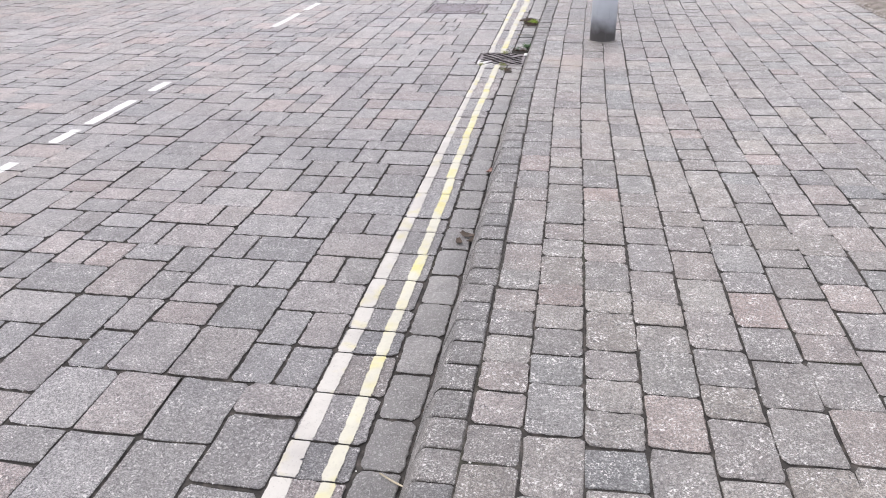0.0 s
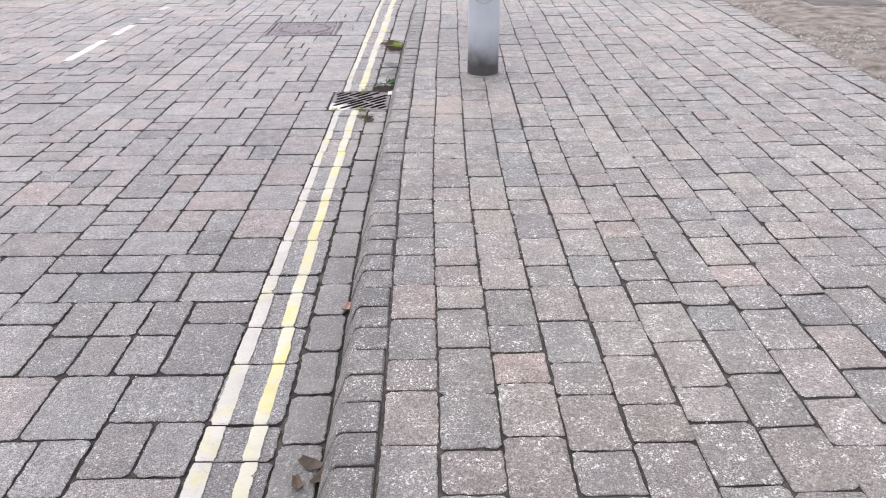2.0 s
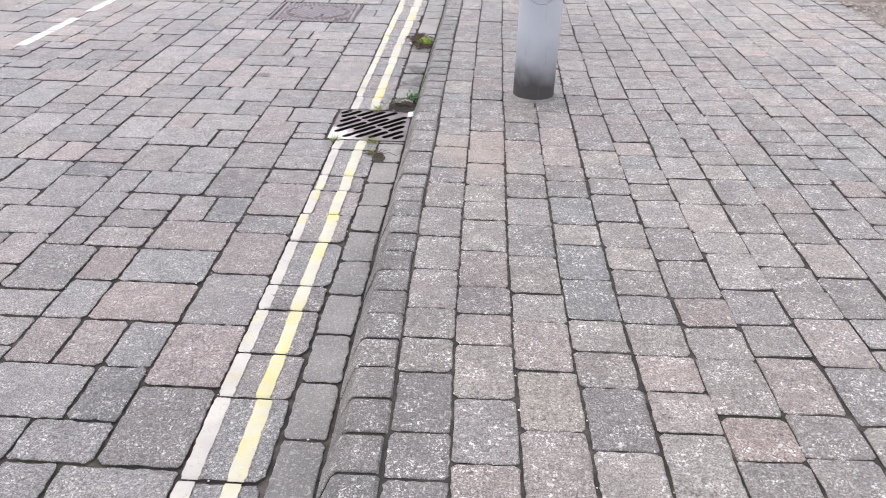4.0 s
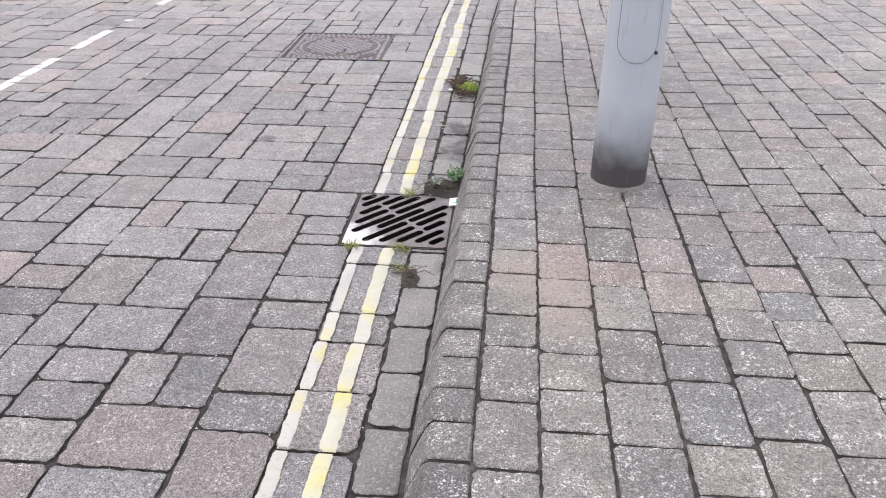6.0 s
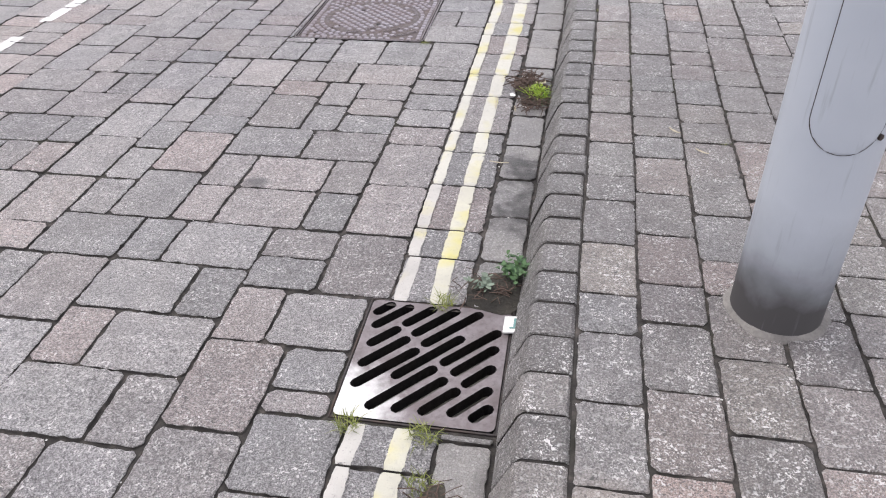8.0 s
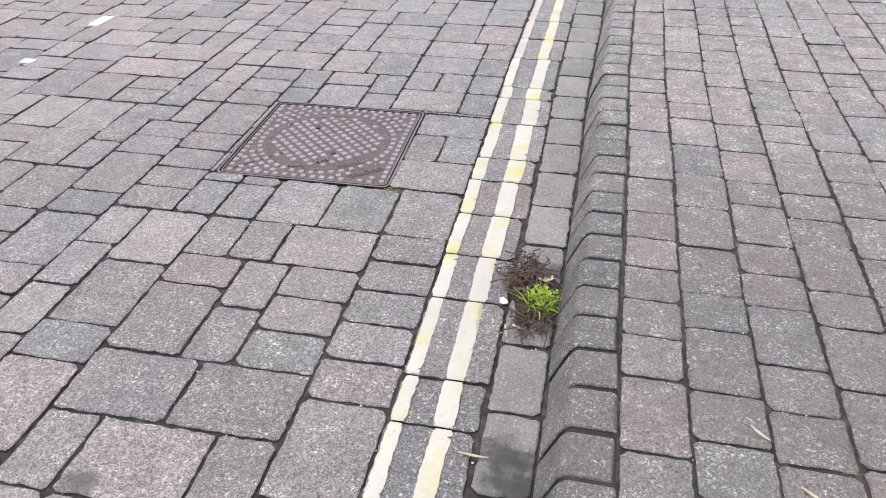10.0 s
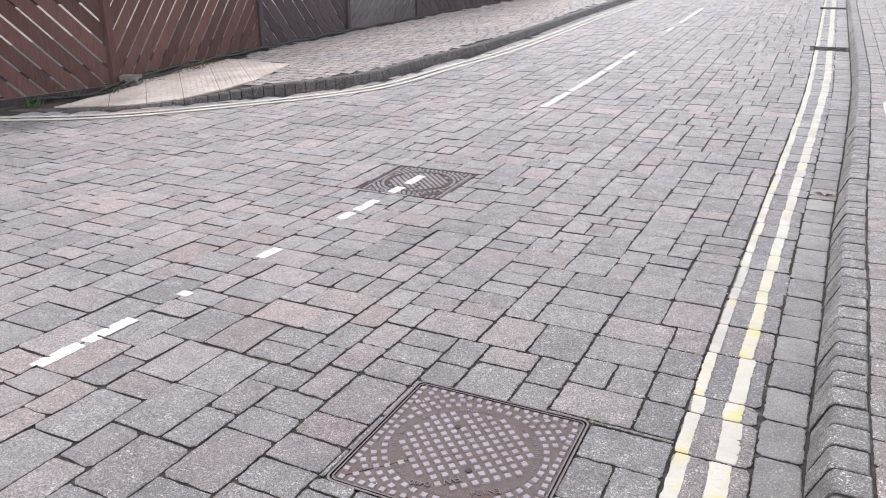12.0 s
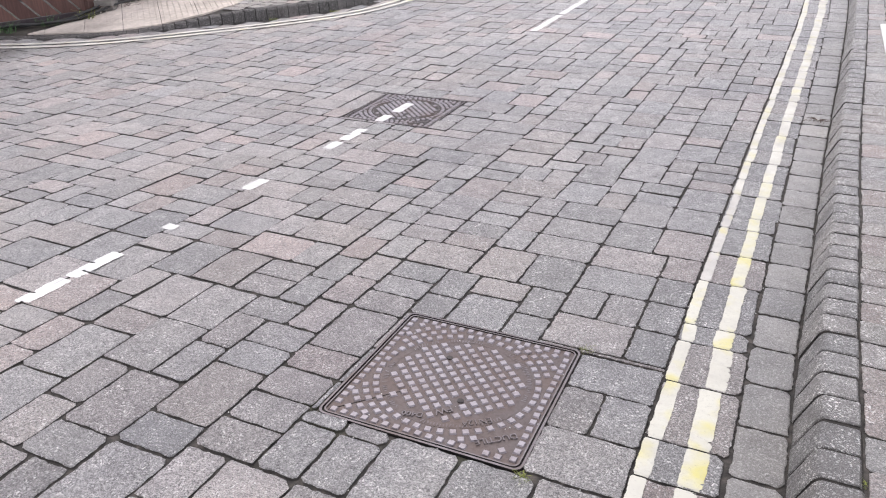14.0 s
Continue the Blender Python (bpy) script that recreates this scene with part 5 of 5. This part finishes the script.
def far_weeds():
    rng = random.Random(91)
    for y, n in ((13.5, 40), (13.9, 26), (14.2, 22), (14.9, 24), (15.5, 18)):
        x = fence_x(y) + rng.uniform(0.1, 0.3)
        tuft("grass_tuft", x, y, rise(y) + far_height(max(y, 13.4)) + 0.01, n, 0.12, 0.16, mat_weed if n > 22 else mat_moss, "rough weeds at the foot of the fence", "weeds", 0.004, n)
    for y in (14.95, 15.6):
        x, yy = FAR_KERB[min(range(len(FAR_KERB)), key=lambda i: abs(FAR_KERB[i].y - y))]
        tuft("grass_tuft", x + 0.03, yy - 0.03, rise(yy), 40, 0.06, 0.035, mat_moss, "low weeds at the foot of the far kerb", "weeds", 0.003, int(y * 10))
    for i in range(5):
        y = 14.6 + 0.4 * i
        twig_pile(fence_x(y) + 0.25, y, rise(y) + far_height(y) + 0.02, 60, 0.2, 0.3, "dead stalks on the soil under the fence", 60 + i)


far_weeds()

# ---- kerb, laid stone by stone ----
kerb = tagged(empty("kerb"), "worn grey splayed block kerb between road and pavement", "kerb", "", "structure")


def kerb_shape(l, rng):
    """A kerbstone about its foot: splayed face, rounded nose, level top."""
    j = lambda: rng.uniform(-0.002, 0.002)
    prof = [(0.0, -0.03), (0.002, 0.004), (0.020 + j(), 0.050), (0.041 + j(), 0.101), (0.047 + j(), 0.113), (0.055, KERB_H - 0.0035), (0.064, KERB_H), (0.151 + j(), KERB_H + 0.001), (0.1575 + j(), KERB_H - 0.006), (0.1585, -0.03)]
    ends = [(-l / 2, 0.0045), (-l / 2 + 0.0018, 0.0014), (-l / 2 + 0.005, 0.0), (l / 2 - 0.005, 0.0), (l / 2 - 0.0018, 0.0014), (l / 2, 0.0045)]
    vs, fs = [], []
    for y, sink in ends:
        for k, (x, z) in enumerate(prof):
            inner = 1 if 0 < k < 9 else 0
            vs.append((x + (sink * 0.8 if k < 6 else 0) * inner, y, z - sink * inner * (0.3 if k < 4 else 1.0)))
    m = len(prof)
    for e in range(len(ends) - 1):
        for k in range(m - 1):
            a = e * m + k
            fs.append((a, a + m, a + m + 1, a + 1))
    fs += [tuple(range(m)), tuple(range(len(vs) - 1, len(vs) - m - 1, -1))]
    return vs, fs


KERB_MESHES = []
for q in range(8):
    kv, kf = kerb_shape(0.1160, random.Random(500 + q))
    me = bpy.data.meshes.new("kerbstone")
    me.from_pydata(kv, [], kf)
    me.polygons.foreach_set("use_smooth", [False] * len(kf))
    me.materials.append(mat_kerb)
    me.materials.append(mat_bed)
    me.polygons.foreach_set("material_index", [0] * (len(kf) - 2) + [1] * 2)
    KERB_MESHES.append(me)
rk = random.Random(14)
kv_at = 6.491 - 76 * 0.1242
while kv_at < V1 - 0.2:
    v = kv_at + 0.062
    x, y = plan(FOOT, v)
    tilt = math.atan((rise(y + 0.06) - rise(y - 0.06)) / 0.12)
    turn = -math.atan((plan(FOOT, v + 0.1)[0] - plan(FOOT, v - 0.1)[0]) / 0.2)
    ob = new("kerbstone", KERB_MESHES[rk.randrange(8)])
    ob.matrix_basis = Matrix.LocRotScale((x + rk.uniform(-0.0035, 0.0035), y, rise(y) + rk.uniform(-0.0025, 0.0015)), Euler((tilt + rk.uniform(-0.008, 0.008), rk.uniform(-0.012, 0.012), turn + rk.uniform(-0.014, 0.014))), None)
    ob.parent = kerb
    kv_at += 0.1242 if kv_at < 7.0 else 0.129


def kerb_bed():
    """Dirt that fills the joints between the kerbstones, just under their faces."""
    shape = ((0.008, -0.03), (0.010, 0.006), (0.027, 0.050), (0.047, 0.098), (0.054, 0.110), (0.066, KERB_H - 0.007), (0.150, KERB_H - 0.007), (0.170, KERB_H - 0.010))
    vs, fs = [], []
    steps = round((V1 - V0) / 0.2)
    for j in range(steps + 1):
        v = V0 + (V1 - V0) * j / steps
        for o, z in shape:
            x, y = plan(FOOT + o, v)
            vs.append((x, y, rise(y) + z))
    m = len(shape)
    for j in range(steps):
        fs += [(j * m + k, (j + 1) * m + k, (j + 1) * m + k + 1, j * m + k + 1) for k in range(m - 1)]
    tagged(link_mesh("kerb_bed", vs, fs, mat_joint), "dark dirt jointing between the kerbstones", "kerb", "", "structure")


kerb_bed()

# ---- channel course under the yellow lines, and the gutter blocks ----
rc = random.Random(15)
SHIFT = -0.018
YELLOW, GUTTER = (SHIFT, 0.207), (0.208, FOOT - 0.004)
YELLOW_JOINTS = [3.089, 3.317, 3.538, 3.685, 3.981, 4.197, 4.429, 4.566, 4.865, 5.061, 5.287, 5.436, 5.737, 5.963, 6.184, 6.337, 6.634, 6.76,
                 7.196, 7.41, 7.56, 7.83, 8.066, 8.226, 8.551, 8.776, 9.022, 9.26, 9.436, 9.752, 10.02, 10.15, 10.53, 10.83]
while YELLOW_JOINTS[0] > V0:
    YELLOW_JOINTS.insert(0, YELLOW_JOINTS[0] - rc.choice((0.149, 0.222, 0.222, 0.298)))
while YELLOW_JOINTS[-1] < V1:
    YELLOW_JOINTS.append(YELLOW_JOINTS[-1] + rc.choice((0.16, 0.235, 0.235, 0.31)))
yellow_blocks = []
for at, to in zip(YELLOW_JOINTS, YELLOW_JOINTS[1:]):
    rects = [(YELLOW[0], at, YELLOW[1] + rc.uniform(-0.006, 0.003), to)]
    for h in HOLES:
        rects = cut(rects, h)
    for r in rects:
        yellow_blocks.append(r)
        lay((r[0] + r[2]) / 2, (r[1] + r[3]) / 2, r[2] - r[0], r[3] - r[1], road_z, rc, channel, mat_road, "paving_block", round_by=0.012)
at = 5.174 - 37 * 0.2235
while at < V1:
    l = (0.2235 if at < 7.0 else 0.243) + rc.uniform(-0.005, 0.005)
    rects = [(GUTTER[0], at, GUTTER[1], at + l)]
    for h in HOLES:
        rects = cut(rects, h)
    for r in rects:
        lay((r[0] + r[2]) / 2, (r[1] + r[3]) / 2, r[2] - r[0], r[3] - r[1], road_z, rc, channel, mat_channel, "channel_block", gap=0.006, round_by=0.010, edge=0.006, rag=0.005)
    at += l


OUTER = [(2.5, (-0.008, 0.050)), (6.0, (-0.012, 0.027)), (8.2, (-0.011, 0.026)), (9.5, (-0.013, 0.035)), (11.3, (-0.004, 0.034)), (15.0, (-0.010, 0.040))]
INNER = [(3.0, (0.126, 0.170)), (5.2, (0.094, 0.143)), (8.2, (0.091, 0.141)), (9.5, (0.106, 0.163)), (11.3, (0.110, 0.151)), (14.0, (0.122, 0.168)), (18.0, (0.132, 0.185))]


def line_edges(knots, v):
    return [between([(k, e[i]) for k, e in knots], v) for i in (0, 1)]


def paint(heap, u0, v0, u1, v1, rng, rag=0.003, tilt=0.0):
    """A skin of paint on one block: finely ragged edges, ends rolled into the joints."""
    n = max(2, round((v1 - v0) / 0.006))
    vs, fs = [], []
    la = lb = 0.0
    for j in range(n + 1):
        t = j / n
        v = v0 + (v1 - v0) * t
        end = min(t, 1 - t) * (v1 - v0)
        z = 0.0016 if end > 0.004 else -0.002
        la, lb = 0.7 * la + rng.uniform(-rag, rag) * 0.5, 0.7 * lb + rng.uniform(-rag, rag) * 0.5
        chip = 0.012 * rng.random() if rng.random() < 0.03 else 0.0
        a, b = u0 + la + tilt * (t - 0.5), u1 + lb - chip + tilt * (t - 0.5)
        if b - a < 0.012:
            b = a + 0.012
        if end < 0.008:                    # rounded ends
            a, b = a + 0.003, b - 0.003
        for u, dz in ((a, -0.0006), (a + 0.003, 0), (b - 0.003, 0), (b, -0.0006)):
            x, y = plan(u, v)
            vs.append((x, y, rise(y) + 0.0022 + z + dz))
    for j in range(n):
        for i in range(3):
            k = j * 4 + i
            fs.append((k, k + 1, k + 5, k + 4))
    heap.add(vs, fs, [True] * len(fs))


ry = random.Random(23)
for name, knots, mat, label in (("yellow_line_outer", OUTER, mat_yellow_worn, "worn pale yellow no-parking line painted on blocks"),
                                ("yellow_line_inner", INNER, mat_yellow, "pale yellow no-parking line painted beside the gutter")):
    line = tagged(empty(name), label, "road marking", "double yellow lines", "structure")
    rest = Heap()
    for u0, v0, u1, v1 in yellow_blocks:
        if u1 - u0 < 0.2 - 0.006:
            continue
        heap = Heap() if 1.5 < v0 < 13.0 else rest
        a, b = line_edges(knots, (v0 + v1) / 2)
        wob = ry.uniform(-0.004, 0.004)
        paint(heap, max(a + wob, YELLOW[0] + 0.004), v0 + 0.003, b + wob + ry.uniform(-0.003, 0.003), v1 - 0.003, ry, 0.003, ry.uniform(-0.005, 0.005))
        if heap is not rest:               # a fresher stretch, and bare pale paint farther on
            skin = mat_line_far if v0 > 11.6 else mat_yellow_fresh if 7.6 < v0 < 10.2 or 6.1 < v0 < 6.3 else mat
            link_mesh("paint_patch", heap.v, heap.f, skin, line, "", heap.s)
    rest.out("paint_patches", mat_line_far, line, "worn pale paint farther along the line")

# lines along the far kerb
for off, name in ((0.21, "yellow_line_far_inner"), (0.35, "yellow_line_far_outer")):
    vs, fs = [], []
    for i in range(2, len(FAR_KERB) - 2):
        p = FAR_KERB[i]
        n, d = normal_at(FAR_KERB, i)
        for o in (-off, -off - 0.07):
            q = p + n * o
            vs.append((q.x, q.y, rise(q.y) + 0.0085))
    for i in range(len(vs) // 2 - 1):
        fs.append((2 * i, 2 * i + 2, 2 * i + 3, 2 * i + 1))
    tagged(link_mesh(name, vs, fs, mat_line_pale), "worn pale yellow line along the far kerb", "road marking", "far yellow lines", "structure")


# ---- road blocks: two sizes laid both ways ----
def ashlar(nu, nv, seed):
    """Fills nu by nv cells with blocks of 4 x 3 and 3 x 2, turned either way."""
    rng = random.Random(seed)
    sky_line = [[0, nu, 0]]              # start, width, height
    out = []
    while True:
        k = min(range(len(sky_line)), key=lambda i: (sky_line[i][2], sky_line[i][0]))
        s, w, h = sky_line[k]
        if h >= nv:
            return out
        picks = [(a, b) for a, b, n in ((4, 3, 5), (3, 4, 4), (3, 2, 4), (2, 3, 5)) for _ in range(n) if a == w or a <= w - 2]
        a, b = rng.choice(picks)
        left = rng.random() < 0.5
        p = s if left else s + w - a
        out.append((p, h, a, b))
        new_seg, rest = [p, a, h + b], [s + a if left else s, w - a, h]
        sky_line[k:k + 1] = ([new_seg, rest] if left else [rest, new_seg]) if w > a else [new_seg]
        i = 0
        while i < len(sky_line) - 1:
            if sky_line[i][2] == sky_line[i + 1][2]:
                sky_line[i][1] += sky_line[i + 1][1]
                del sky_line[i + 1]
            else:
                i += 1


CELL = 0.0745
rr_ = random.Random(99)
single, joined = 0, Heap()
white = Heap()
white_line = tagged(empty("white_line"), "broken white centre line, worn, painted on the blocks", "road marking", "", "structure")
MARKS = [(1.92, 4.12), (4.47, 4.73), (4.85, 5.43), (5.67, 5.93), (8.20, 8.59), (8.61, 8.99), (9.21, 9.43), (9.45, 9.71), (10.00, 10.06), (10.59, 10.76), (11.37, 11.53), (11.57, 11.82), (12.00, 12.21), (12.27, 12.57), (15.02, 15.87), (15.92, 17.27), (17.42, 18.17), (18.32, 19.07), (21.47, 22.07), (22.77, 25.57), (27.97, 31.97)]
MARK_U = (-2.43, -2.358)
for p, h, a, b in ashlar(172, round((V1 - V0) / CELL), 4):
    r0 = (SHIFT - (p + a) * CELL, V0 + h * CELL, SHIFT - p * CELL, V0 + (h + b) * CELL)
    cu, cv = (r0[0] + r0[2]) / 2, (r0[1] + r0[3]) / 2
    x, y = plan(cu, cv)
    if x < -3.0 and y > 11 and beyond_far_kerb(x, y):
        continue
    rects = [r0]
    for hole in HOLES:
        rects = cut(rects, hole)
    for r in rects:
        near = cu > -1.55 and 2.3 < cv < 11.0 and single < 300
        single += near
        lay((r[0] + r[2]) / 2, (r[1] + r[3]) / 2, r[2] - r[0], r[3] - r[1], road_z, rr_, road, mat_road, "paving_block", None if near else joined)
        if r[0] < MARK_U[1] and r[2] > MARK_U[0]:
            for m0, m1 in MARKS:
                u0, u1 = max(r[0] - 0.004, MARK_U[0]), min(r[2] + 0.004, MARK_U[1])
                v0, v1 = max(r[1] + 0.005, m0), min(r[3] - 0.005, m1)
                if u1 - u0 > 0.005 and v1 - v0 > 0.015:
                    dash = Heap() if v0 < 19.2 else white
                    paint(dash, u0, v0, u1, v1, ry, 0.004)
                    if dash is not white:
                        link_mesh("paint_patch", dash.v, dash.f, mat_white, white_line, "", dash.s)
# the stretch of the line that runs over the second manhole cover
for m0, m1 in ((nv_ - 0.325, nv_ - 0.18), (nv_ - 0.09, nv_ + 0.13)):
    dash = Heap()
    paint(dash, MARK_U[0], m0, MARK_U[1], m1, ry, 0.004)
    link_mesh("paint_patch", dash.v, dash.f, mat_white, white_line, "", dash.s)
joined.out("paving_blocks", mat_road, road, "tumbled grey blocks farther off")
white.out("paint_patches", mat_white, white_line, "white paint farther along the line")

# ---- pavement blocks: long columns of squares and oblongs ----
rp = random.Random(321)
far_blocks, single = Heap(), 0
columns = 17
JOINT_U = [BACK] + [BACK + 0.150 + (EDGE - BACK - 0.150) * c / (columns - 1) for c in range(columns)]
for c in range(columns):
    v = V0 - rp.uniform(0, 0.2)
    while v < V1:
        l = rp.choice((0.148, 0.148, 0.148, 0.222, 0.222, 0.222, 0.148, 0.222, 0.185 if c > 3 else 0.148))
        cu, cv = (JOINT_U[c] + JOINT_U[c + 1]) / 2 + rp.uniform(-0.0025, 0.0025), v + l / 2
        v += l
        near = c < 5 and 2.0 < cv < 11.0 and single < 300
        single += near
        lay(cu, cv, JOINT_U[c + 1] - JOINT_U[c] - rp.choice((0.0, 0.0, 0.001, 0.002)), l, walk_z, rp, pavement, mat_pave, "paving_block", None if near else far_blocks, gap=0.0032, round_by=0.008, edge=0.0034, rag=0.0034)
v = V0
while v < V1:
    l = rp.choice((0.10, 0.115, 0.15))
    lay(EDGE + 0.012 + 0.108, v + l / 2, 0.216, l, walk_z, rp, pavement, mat_pave, "edging_block", far_blocks)
    v += l
far_blocks.out("paving_blocks", mat_pave, pavement, "weathered paving blocks farther off")
